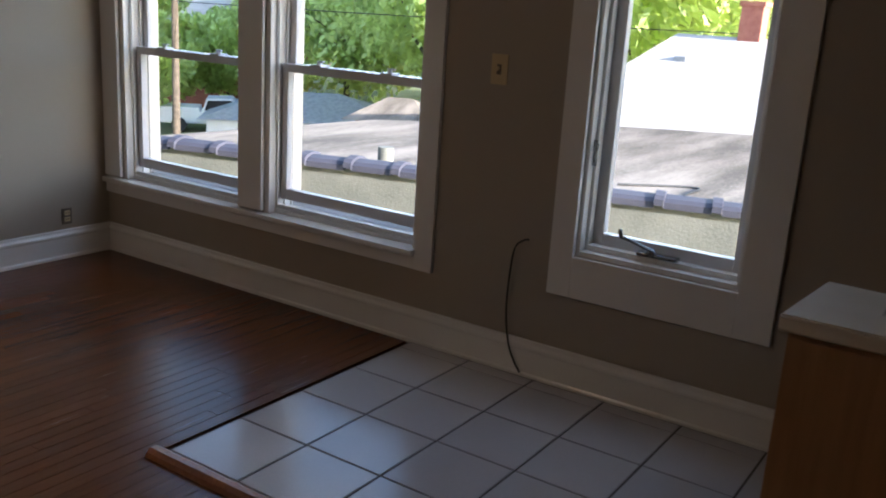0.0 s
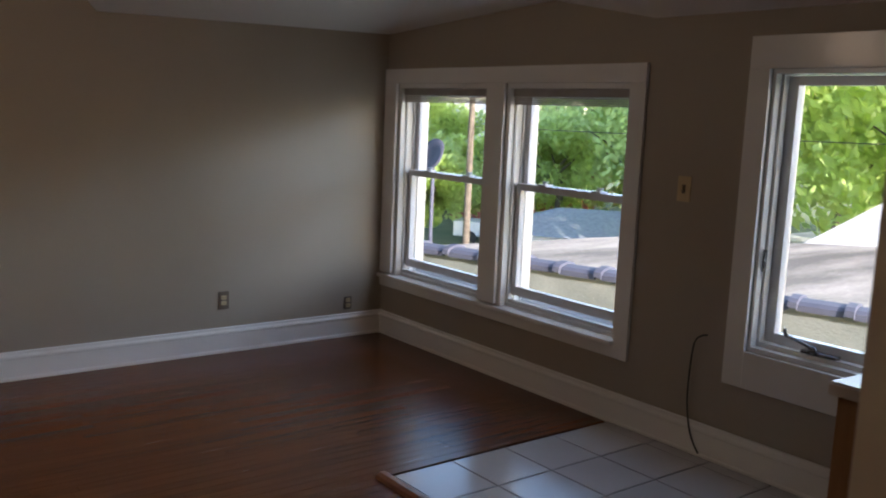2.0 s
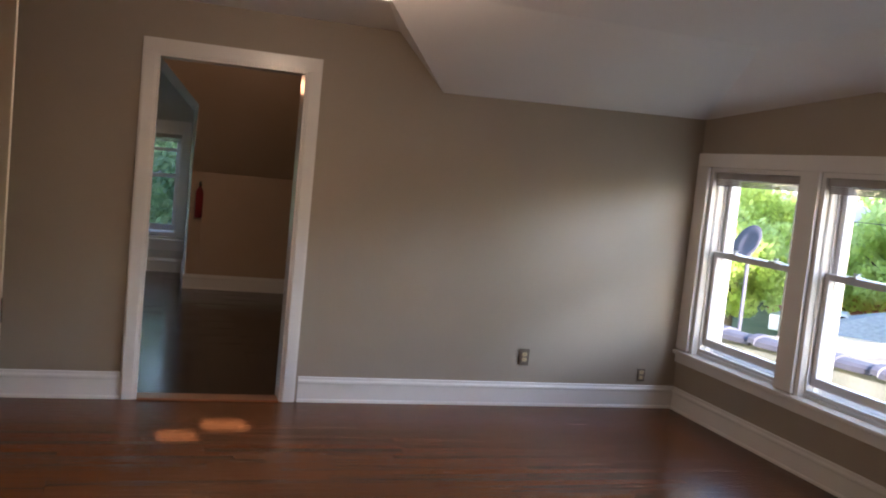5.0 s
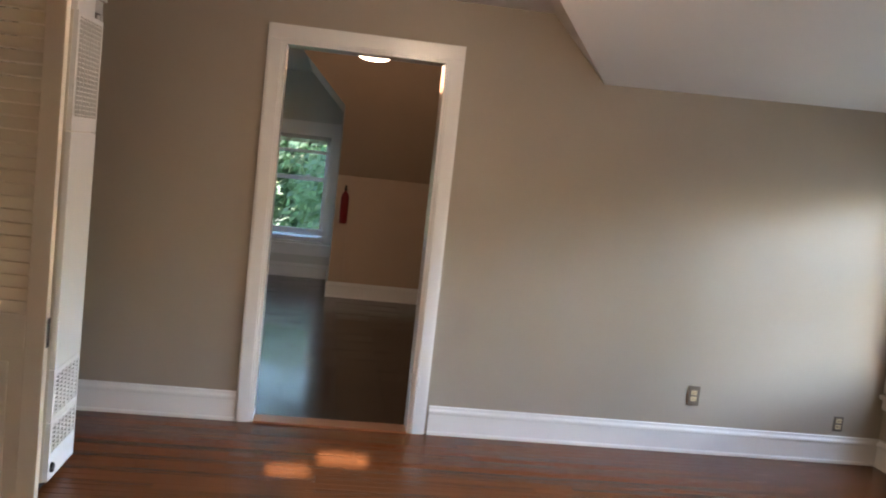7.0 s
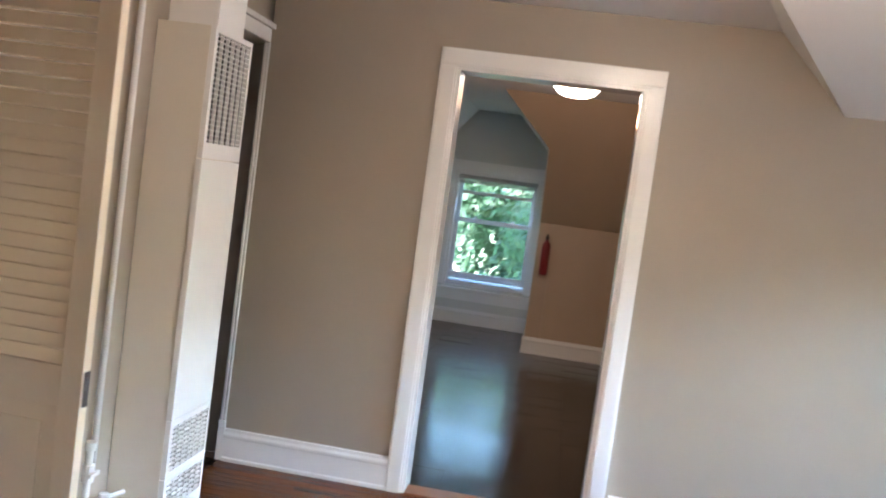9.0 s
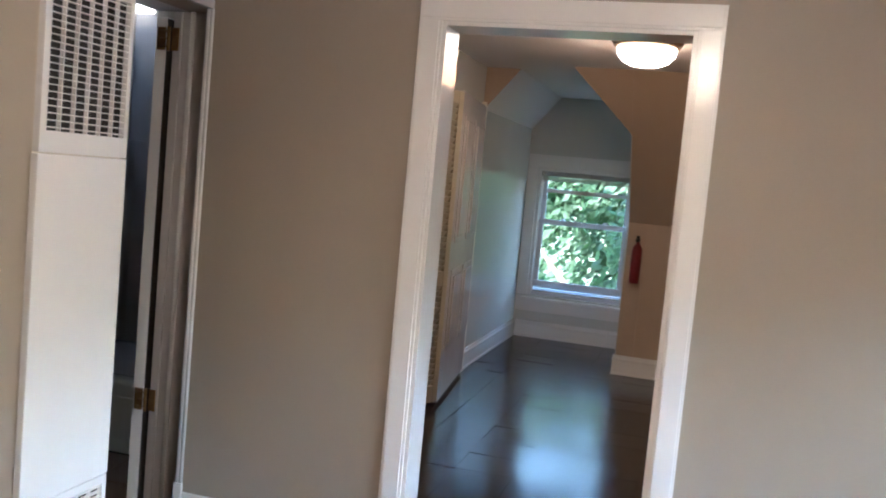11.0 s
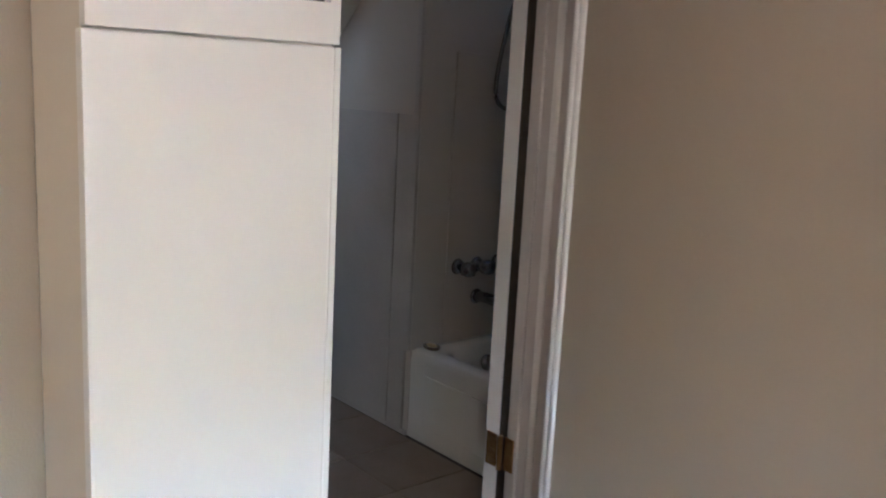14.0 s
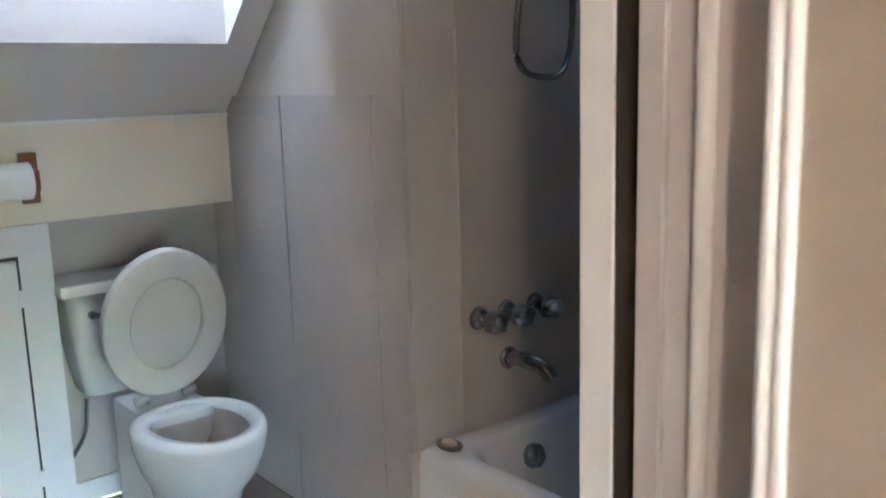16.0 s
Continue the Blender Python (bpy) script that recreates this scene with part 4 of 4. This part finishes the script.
tube(bm, spline([(-0.83, 6.83, 0.553), (-0.77, 6.84, 0.556), (-0.72, 6.86, 0.540), (-0.70, 6.87, 0.512)]), 0.023, 12)
part("spout", bm, M_CHROME, root, smooth=True)
root = thing("hand_shower", (-0.82, 6.86, 1.9), "chrome hand shower with hanging metal hose", "shower")
bm = tube(B(), spline([(-0.81, 6.96, 1.86), (-0.77, 6.87, 1.70), (-0.765, 6.815, 1.48), (-0.77, 6.825, 1.375), (-0.78, 6.90, 1.338), (-0.79, 7.02, 1.352), (-0.80, 7.07, 1.5), (-0.80, 7.05, 1.75)]), 0.009)
part("hose", bm, M_CHROME, root, smooth=True)
bm = cyl(B(), (-0.8395, 6.93, 1.88), (-0.76, 6.93, 1.88), 0.012)
cyl(bm, (-0.77, 6.93, 1.78), (-0.74, 6.93, 1.98), 0.014)
cyl(bm, (-0.745, 6.93, 1.97), (-0.71, 6.93, 1.93), 0.03, 0.045)
part("shower_head", bm, M_CHROME, root, smooth=True)
root = thing("soap_dish", (-0.77, 6.58, 0.375), "small tan soap dish on the tub rim", "soap dish")
part("dish", lathe(B(), [(0.022, 0), (0.034, 0.006), (0.037, 0.015), (0.030, 0.017), (0.026, 0.009)], (-0.775, 6.555, 0.3755), 20, 1.2, 0.8), M_TAUPE, root, smooth=True)
part("soap", ball(B(), (-0.775, 6.555, 0.393), 0.026, 0.017, 0.008), M_IVORY, root, smooth=True)


def toilet():
    cy = 6.14
    root = thing("toilet", (-1.5, cy, 0), "white porcelain toilet with lid and seat raised open", "toilet")
    def slab(z, depth, half, r=0.035):
        a, b, c, d = -1.93, -1.93 + depth, cy - half, cy + half
        return [(px + r * math.cos(radians(q + 15 * k)), py + r * math.sin(radians(q + 15 * k)), z)
                for px, py, q in ((b - r, d - r, 0), (a + r, d - r, 90), (a + r, c + r, 180), (b - r, c + r, 270)) for k in range(7)]
    bm = loft(B(), [slab(0.395, 0.13, 0.165), slab(0.41, 0.15, 0.180), slab(0.50, 0.17, 0.198), slab(0.62, 0.185, 0.215), slab(0.735, 0.195, 0.228)])
    part("tank", bm, M_PORCELAIN, root, smooth=True)
    part("tank_lid", bx(-1.94, -1.72, cy - 0.245, cy + 0.245, 0.736, 0.772, bevel=0.012), M_PORCELAIN, root)
    bm = cyl(B(), (-1.735, cy - 0.16, 0.675), (-1.715, cy - 0.16, 0.675), 0.012)
    box(bm, -1.722, -1.712, cy - 0.165, cy - 0.09, 0.666, 0.680, 0.003)
    part("flush_lever", bm, M_CHROME, root)
    def egg(cx, a, b, z, n=32):
        return [(cx + (a if math.cos(t) > 0 else a * 0.82) * math.cos(t), cy + b * math.sin(t), z) for t in [2 * math.pi * k / n for k in range(n)]]
    bm = loft(B(), [egg(-1.47, 0.215, 0.130, 0.0), egg(-1.47, 0.205, 0.122, 0.04), egg(-1.465, 0.185, 0.112, 0.14), egg(-1.45, 0.195, 0.128, 0.20), egg(-1.425, 0.225, 0.160, 0.26), egg(-1.415, 0.243, 0.181, 0.33), egg(-1.41, 0.245, 0.185, 0.375), egg(-1.41, 0.240, 0.180, 0.392), egg(-1.41, 0.225, 0.165, 0.397),
                   egg(-1.405, 0.195, 0.135, 0.394), egg(-1.405, 0.190, 0.130, 0.375)])
    bmesh.ops.delete(bm, geom=[f for f in bm.faces if len(f.verts) > 4 and f.calc_center_median().z > 0.2], context="FACES")
    bowl = part("bowl", bm, M_PORCELAIN, root, smooth=True)
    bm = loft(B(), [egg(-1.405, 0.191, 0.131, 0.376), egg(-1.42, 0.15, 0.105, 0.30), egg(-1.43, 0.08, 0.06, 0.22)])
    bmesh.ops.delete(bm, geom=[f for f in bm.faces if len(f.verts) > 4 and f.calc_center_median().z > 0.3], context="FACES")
    part("bowl_inside", bm, M_BOWLTAN, bowl, "tan inside of the bowl", smooth=True)
    part("bowl_foot", bx(-1.80, -1.50, cy - 0.11, cy + 0.11, 0.0, 0.39, bevel=0.03), M_PORCELAIN, root)
    # raised lid, leaning back on the tank
    m = Matrix.Translation((-1.628, cy, 0.42)) @ Matrix.Rotation(radians(-80), 4, "Y")
    def oval(a, b, z, n=36):
        return [tuple(m @ Vector((0.235 + a * math.cos(t), b * math.sin(t), z))) for t in [2 * math.pi * k / n for k in range(n)]]
    bm = loft(B(), [oval(0.222, 0.184, 0.012), oval(0.230, 0.191, 0.006), oval(0.230, 0.191, -0.004), oval(0.222, 0.184, -0.010)])
    part("lid", bm, M_SEAT, root, "raised off-white lid", True)
    ring = [oval(0.226, 0.187, -0.012), oval(0.233, 0.195, -0.020), oval(0.226, 0.187, -0.030), oval(0.150, 0.117, -0.030), oval(0.143, 0.110, -0.024), oval(0.147, 0.113, -0.012)]
    bm = loft(B(), ring)
    bmesh.ops.delete(bm, geom=[f for f in bm.faces if len(f.verts) > 4], context="FACES")
    part("seat_ring", bm, M_SEAT, root, "raised oval seat ring", True)
    for y in (cy - 0.075, cy + 0.075):
        part("lid_hinge", cyl(B(), (-1.625, y - 0.02, 0.412), (-1.625, y + 0.02, 0.412), 0.014, n=12), M_SEAT, root, smooth=True)
    bm = tube(B(), spline([(-1.93, cy - 0.30, 0.16), (-1.84, cy - 0.27, 0.18), (-1.80, cy - 0.2, 0.28), (-1.80, cy - 0.18, 0.40)]), 0.007)
    cyl(bm, (-1.86, cy - 0.28, 0.16), (-1.80, cy - 0.28, 0.16), 0.016)
    part("supply_line", bm, M_CHROME, root, smooth=True)
    return root


toilet()
root = thing("paper_holder", (-1.77, 5.63, 1.1), "brown wooden toilet paper holder with white roll", "paper holder")
for y in (5.70, 5.858):
    bm = bx(XB + 0.001, XB + 0.02, y - 0.024, y + 0.024, 1.02, 1.165, bevel=0.005)
    box(bm, XB + 0.018, XB + 0.085, y - 0.010, y + 0.010, 1.06, 1.12, 0.006)
    part("bracket", bm, M_WOODHOLDER, root)
part("paper_roll", cyl(B(), (XB + 0.065, 5.715, 1.09), (XB + 0.065, 5.845, 1.09), 0.052, n=28), M_PAPER, root, smooth=False)

# ---- outside ----
GZ = -5.2
tagged(part("ground", bx(-400, 400, -400, 400, GZ - 1, GZ), M_GRASS), "dry grass and bare ground outside", "ground", kind="structure")
road = st("road", bx(24, 60, 27, 33, GZ + 0.004, GZ + 0.03), M_ROOF, "pale concrete driveway", "road")
root = thing("neighbour_building", (9.0, 6.5, GZ), "cream stucco building with flat gravel roof and clay parapet caps", "building")
m = Matrix.Translation((8.9, 6.5, 0)) @ Matrix.Rotation(radians(16.4), 4, "Z")
part("wall", box(B(), 0, 0.25, -14, 3.6, GZ, -0.10, 0, m), M_STUCCO, root)
outline = [m @ Vector((u, v, 0)) for u, v in ((0.25, -14), (0.25, 3.6), (2.44, 4.4), (6.3, 2.85), (9.0, -1.1), (9.7, -3.5), (10.4, -14))]
part("roof", prism(B(), [(p.x, p.y) for p in outline], "z", GZ, -0.42), M_GRAVEL, root)
seam = [tuple(m @ Vector((u, v, -0.415))) for u, v in ((0.4, -6.0), (3.2, -6.6), (6.0, -6.9), (9.9, -7.4))]
part("roof_seam", tube(B(), seam, 0.02, 6), M_CAP, root)
pts = [(-0.06, -0.115), (-0.05, -0.06), (0.0, -0.03), (0.12, -0.012), (0.25, -0.03), (0.31, -0.06), (0.32, -0.115)]
for k in range(36):
    y = -14.4 + 0.5 * k
    lift = 0.006 * (k % 2)
    bm = loft(B(), [[tuple(m @ Vector((0.13 + (u - 0.13) * g, yy, w + dz + lift))) for u, w in pts]
                    for yy, dz, g in ((y, 0.0, 0.94), (y + 0.41, 0.0, 0.98), (y + 0.415, 0.022, 1.06), (y + 0.50, 0.026, 1.06))])
    part("cap_tile", bm, M_CAP, root)
bm = cyl(B(), m @ Vector((1.1, 0.6, -0.42)), m @ Vector((1.1, 0.6, -0.02)), 0.09)
part("vent_pipe", bm, M_STUCCO, root)
part("roof_cable", tube(B(), [tuple(m @ Vector(p)) for p in spline([(1.5, -3.2, -0.41), (2.2, -2.6, -0.40), (3.0, -2.7, -0.41), (2.6, -1.8, -0.40)])], 0.015), M_CABLE, root)


def house(name, c, w, d, h, ridge, turn, wall, roof, label, windows=2, top=0.35):
    root = thing(name, (c[0], c[1], GZ), label, "house")
    m = Matrix.Translation((c[0], c[1], 0)) @ Matrix.Rotation(radians(turn), 4, "Z")
    part("wall", box(B(), -w / 2, w / 2, -d / 2, d / 2, GZ, h, 0, m), wall, root)
    bm = B()
    lo = [(-w / 2 - 0.4, -d / 2 - 0.4, h - 0.1), (-w / 2 - 0.4, d / 2 + 0.4, h - 0.1), (w / 2 + 0.4, d / 2 + 0.4, h - 0.1), (w / 2 + 0.4, -d / 2 - 0.4, h - 0.1)]
    v = [bm.verts.new(m @ Vector(p)) for p in lo + [(0, -d / 2 * top, ridge), (0, d / 2 * top, ridge)]]
    for f in ((0, 1, 2, 3), (0, 1, 5, 4), (1, 2, 5), (2, 3, 4, 5), (3, 0, 4)):
        bm.faces.new([v[i] for i in f])
    bmesh.ops.recalc_face_normals(bm, faces=bm.faces)
    part("roof", bm, roof, root)
    for k in range(windows):
        y = -d / 2 + d * (k + 0.5) / windows
        wf = part("window", box(B(), -w / 2 - 0.05, -w / 2 + 0.02, y - 0.5, y + 0.5, h - 2.2, h - 0.7, 0, m), M_TRIM, root)
        part("pane", box(B(), -w / 2 - 0.07, -w / 2 - 0.05, y - 0.42, y + 0.42, h - 2.1, h - 0.8, 0, m), M_SHINGLE, wf)
    return root


house("house", (24.0, 5.3), 9.4, 10.6, -0.9, 1.30, 0, M_WHITEHOUSE, M_ROOF, "white house with a pale sunlit hipped roof", 3, 0.76)
root = thing("chimney", (24.1, 7.5, 1.0), "red brick chimney on the pale roof", "chimney")
bm = bx(23.82, 24.38, 7.29, 7.81, 0.9, 2.14, bevel=0.02)
box(bm, 23.78, 24.42, 7.25, 7.85, 2.02, 2.14, 0.02)
part("stack", bm, M_BRICK, root)
house("house", (44, 46), 8, 9, -0.6, 1.6, 40, M_BRICK, M_ROOF, "red brick house behind the trees", 2)
house("house", (52, 58), 9, 10, -0.2, 2.2, 30, M_WHITEHOUSE, M_ROOF, "white house in the distance", 3)
house("house", (46, 57), 10, 11, 0.0, 3.0, 40, M_WHITEHOUSE, M_ROOF, "large white house with a pale gabled roof", 3)
house("garage", (35.5, 32), 6, 9, -3.9, -2.85, 40, M_WHITEHOUSE, M_SHINGLE, "low garage with a grey shingled roof", 1)
house("shed", (26, 19.2), 2.0, 2.4, -2.0, -1.4, 20, M_BRICK, M_GRAVEL, "small brown garden shed with flat roof", 1)
root = thing("roof_vent", (22.4, 8.3, 0.7), "small dark metal vent on the pale roof", "roof vent")
part("hood", bx(22.6, 22.8, 8.55, 8.85, 0.62, 0.80, bevel=0.03), M_SHINGLE, root)
root = thing("satellite_dish", (12.6, 15.2, 0.2), "grey satellite dish on a pole", "satellite dish")
bm = cyl(B(), (12.6, 15.2, GZ), (12.6, 15.2, 0.75), 0.04)
part("pole", bm, M_CAP, root)
bm = B()
mm = Matrix.Translation((12.5, 15.1, 0.72)) @ Matrix.Rotation(radians(-65), 4, "Y") @ Matrix.Rotation(radians(0), 4, "Z")
rings = [[tuple(mm @ Vector((r * math.cos(2 * math.pi * k / 24), r * math.sin(2 * math.pi * k / 24), r * r * 0.5 + o))) for k in range(24)] for r, o in ((0.03, 0), (0.2, 0), (0.38, 0), (0.38, -0.02), (0.2, -0.02), (0.03, -0.02))]
loft(bm, rings)
part("dish", bm, M_CAP, root, smooth=True)

root = thing("utility_pole", (25, 29.2, GZ), "weathered wooden utility pole with cross arm", "utility pole")
bm = cyl(B(), (25, 29.2, GZ), (25, 29.2, 4.2), 0.16, 0.11)
part("pole", bm, M_BARK, root)
part("cross_arm", bx(24.9, 25.1, 28.2, 30.2, 3.3, 3.45), M_BARK, root)
for k, (z0, dz) in enumerate(((3.4, 0.5), (1.2, 0.35))):
    a, b = Vector((25, 29.2, z0)), Vector((24, -30, z0 + 1.4))
    pts = [a.lerp(b, t / 14) - Vector((0, 0, dz * 4 * (t / 14) * (1 - t / 14))) for t in range(15)]
    part("wire", tube(B(), pts, 0.015, 5), M_CABLE, root)


def truck():
    c = Vector((33.5, 36.5, GZ))
    m = Matrix.Translation(c) @ Matrix.Rotation(radians(-45), 4, "Z")
    root = thing("pickup_truck", tuple(c), "white pickup truck parked on the drive", "truck")
    bm = box(B(), -2.6, 2.6, -0.92, 0.92, 0.45, 1.05, 0.08, m)
    pts = [(-0.6, 1.0), (-0.35, 1.72), (0.9, 1.75), (1.5, 1.05)]
    part("body", bm, M_CARWHITE, root)
    bm = B()
    loft(bm, [[tuple(m @ Vector((x, y, z))) for x, z in pts] for y in (-0.82, 0.82)])
    cab = part("cab", bm, M_CARWHITE, root)
    for y in (-0.83, 0.83):
        bm = B()
        loft(bm, [[tuple(m @ Vector((x, y + o, z))) for x, z in ((-0.45, 1.12), (-0.28, 1.62), (0.85, 1.65), (1.25, 1.12))] for o in (-0.01, 0.01)])
        part("side_window", bm, M_BLACK, cab)
    part("bed", box(B(), -2.6, -0.7, -0.92, 0.92, 1.0, 1.25, 0.04, m), M_CARWHITE, root)
    for x in (-1.7, 1.7):
        for y in (-0.85, 0.85):
            part("wheel", cyl(B(), m @ Vector((x, y - 0.12, 0.38)), m @ Vector((x, y + 0.12, 0.38)), 0.38), M_RUBBER, root)
    return root


truck()


def tree(c, h, spread, seed, clumps=26, leaves=280, label="tall leafy green tree in full sun", size=0.22, leaf=M_LEAF):
    rng = random.Random(seed)
    root = thing("tree", (c[0], c[1], GZ), label, "tree", "trees outside")
    bm = cyl(B(), (c[0], c[1], GZ), (c[0] + 0.2, c[1], GZ + h * 0.55), 0.28, 0.14, 10)
    for k in range(7):
        a = k * 0.9 + rng.random()
        z = GZ + h * (0.3 + 0.06 * k)
        cyl(bm, (c[0] + 0.1, c[1], z), (c[0] + math.cos(a) * spread * 0.6, c[1] + math.sin(a) * spread * 0.6, z + h * 0.22), 0.09, 0.03, 7)
    part("trunk", bm, M_BARK, root)
    verts, faces = [], []
    for _ in range(clumps):
        u, th = rng.uniform(-0.9, 1), rng.uniform(0, 2 * math.pi)
        r = spread * math.sqrt(1 - u * u * 0.9) * rng.uniform(0.35, 1.0)
        cc = Vector((c[0] + r * math.cos(th), c[1] + r * math.sin(th), GZ + h * 0.62 + u * h * 0.36))
        cr = spread * rng.uniform(0.22, 0.42)
        for _ in range(leaves):
            d = Vector((rng.gauss(0, 1), rng.gauss(0, 1), rng.gauss(0, 0.8))).normalized()
            p = cc + d * cr * rng.uniform(0.55, 1.05)
            s = size * rng.uniform(0.5, 1.2)
            a = Vector((rng.gauss(0, 1), rng.gauss(0, 1), rng.gauss(0, 1))).normalized()
            b = a.orthogonal().normalized()
            a2 = a.cross(b)
            i = len(verts)
            verts += [p - b * s, p + a2 * s * 0.5, p + b * s, p - a2 * s * 0.5 + a * s * 0.2]
            faces.append((i, i + 1, i + 2, i + 3))
    me = bpy.data.meshes.new("crown")
    me.from_pydata([tuple(v) for v in verts], [], faces)
    me.materials.append(leaf)
    ob = new("crown", me)
    ob.parent = root
    ob.matrix_parent_inverse = Matrix.Translation(-root.location)
    tagged(ob, kind="stuff")
    return root


tree((36, 24), 15, 5.5, 1, 44)
tree((32, 22), 12, 3.6, 2, 34)
tree((40, 15), 16, 6, 3, 40)
tree((38, 37), 6.5, 3, 4, 30)
tree((46, 30), 15, 6, 5, 34)
tree((30, 40), 6.0, 3, 6, 28)
tree((42, 4), 16, 6, 7, 34)
tree((40, 52), 8, 4, 8, 34)
tree((60, 60), 17, 7, 9, 34)
tree((22, 35), 5.2, 2.2, 10, 24)
tree((29.5, 39), 5.0, 2.4, 14, 26)
tree((35.5, 42), 5.4, 2.6, 15, 28)
tree((40, 42.5), 5.4, 2.6, 16, 28)
for i, (tx, ty, th) in enumerate(((52, 20, 17), (50, 11, 17), (56, 30, 18), (60, 5, 18), (44, 22, 14), (48, 40, 9), (62, 42, 13), (66, 54, 14), (34, 13, 11))):
    tree((tx, ty), th, 6.5, 20 + i, 34, 240, size=0.32)
tree((1.2, 17.0), 7.6, 3.0, 11, 48, 520, "dense leafy tree close outside the dormer window", 0.10, M_LEAF2)
tree((-1.6, 18.5), 8.2, 3.0, 12, 40, 340, "dense leafy tree outside the dormer window", 0.12, M_LEAF2)
tree((3.4, 19.0), 8.2, 3.0, 13, 40, 340, "dense leafy tree outside the dormer window", 0.12, M_LEAF2)

# ---- floor pieces ----
def piece_mesh(name, w, d, h, material, bevel):
    bm = bx(-w / 2, w / 2, -d / 2, d / 2, -h, 0)
    if bevel:
        top = [e for e in bm.edges if all(v.co.z > -1e-6 for v in e.verts)]
        bmesh.ops.bevel(bm, geom=top, offset=bevel, segments=1, affect="EDGES")
    me = bpy.data.meshes.new(name)
    bm.to_mesh(me)
    bm.free()
    me.materials.append(material)
    return me


def lay(name, me, parent, x, y, z):
    ob = new(name, me)
    ob.parent = parent
    ob.matrix_parent_inverse = Matrix.Translation(-parent.location)
    ob.location = (x, y, z)
    return ob


TX0, TY0, TP = 3.765, 3.645, 0.317
tiles = thing("floor_tile_area", (4.4, 2.5, 0), "white square ceramic floor tiles with dark grout", "floor", kind="structure")
bed = st("tile_bed", bx(TX0 - 0.01, XW, -0.9, TY0 + 0.005, -0.012, 0.003), M_GROUT, "dark grout bed under the tiles", "floor")
me_tile = piece_mesh("tile", TP - 0.008, TP - 0.008, 0.012, M_TILE, 0.002)
me_cut = piece_mesh("tile", 0.075, TP - 0.008, 0.012, M_TILE, 0.002)
for j in range(12):
    y = TY0 - TP * (j + 0.5)
    for i in range(4):
        lay("tile", me_tile, tiles, TX0 + TP * (i + 0.5), y, 0.007)
    lay("tile", me_cut, tiles, TX0 + 4 * TP + 0.039, y, 0.007)
root = thing("floor_edge_strip", (3.72, 2.4, 0), "rounded brown wooden strip edging the tiles", "trim", kind="structure")
bm = prism(B(), [(3.690, 0.0), (3.695, 0.016), (3.712, 0.026), (3.735, 0.026), (3.754, 0.014), (3.756, 0.0)], "y", -0.9, TY0 + 0.03)
part("strip", bm, M_EDGE, root, smooth=False)

PW = 0.057
lengths = (0.62, 0.83, 1.05, 1.31, 1.6)
boards = [piece_mesh("floorboard", L, PW - 0.0018, 0.012, M_FLOOR, 0.0010) for L in lengths]
rng = random.Random(5)
far_v, far_f, count = [], [], 0
y = YD - PW / 2
while y > -0.85:
    x, x_end = XH + 0.002, (XW - 0.022 if y > TY0 + 0.03 else 3.69)
    if y < 1.10:
        x = 0.39
    if y > 5.09:
        x = 0.36
    while x < x_end - 0.05:
        k = rng.randrange(len(lengths))
        L = lengths[k]
        if x + L > x_end or (x_end - x - L) < 0.25 or count >= 300 or y < 2.6:
            L2 = min(L, x_end - x) if (x_end - x - L) >= 0.25 else x_end - x
            i = len(far_v)
            far_v += [(x + 0.0004, y - PW / 2 + 0.0009, 0), (x + L2 - 0.0004, y - PW / 2 + 0.0009, 0), (x + L2 - 0.0004, y + PW / 2 - 0.0009, 0), (x + 0.0004, y + PW / 2 - 0.0006, 0)]
            far_f.append((i, i + 1, i + 2, i + 3))
            far_v += [(p[0], p[1], -0.012) for p in far_v[i:i + 4]]
            for q in range(4):
                far_f.append((i + q, i + 4 + q, i + 4 + (q + 1) % 4, i + (q + 1) % 4))
            x += L2
        else:
            lay("floorboard", boards[k], floor_wood, x + L / 2, y, 0.0)
            count += 1
            x += L
    y -= PW
me = bpy.data.meshes.new("floorboards")
me.from_pydata(far_v, [], far_f)
me.materials.append(M_FLOOR)
ob = new("floorboards", me)
ob.parent = floor_wood
ob.matrix_parent_inverse = Matrix.Translation(-floor_wood.location)
tagged(ob, kind="stuff")

vinyl = thing("floor_vinyl", (2.4, 8.5, 0), "dark brown vinyl tile floor with soft sheen", "floor", kind="structure")
me_v = piece_mesh("vinyl_tile", 0.3035, 0.3035, 0.005, M_VINYL, 0.0006)
for i in range(12):
    for j in range(18):
        x, y = 0.70 + 0.152 + 0.3045 * i, Y2 + 0.152 + 0.3045 * j
        if x > 1.9 and y > YK - 0.05 or i > 9:
            continue
        tile = lay("vinyl_tile", me_v, vinyl, x, y, -0.001)
        tile.rotation_euler = (rng.gauss(0, 0.0045), rng.gauss(0, 0.0045), 0)
bath = thing("floor_bath_tiles", (-0.7, 6.0, 0), "tan ceramic bathroom floor tiles", "floor", kind="structure")
me_b = piece_mesh("tile", 0.325, 0.325, 0.010, M_BATHTILE, 0.002)
for i in range(7):
    for j in range(4):
        lay("tile", me_b, bath, -1.78 + 0.165 + 0.331 * i, 5.35 + 0.331 * j - 0.02, 0.0)
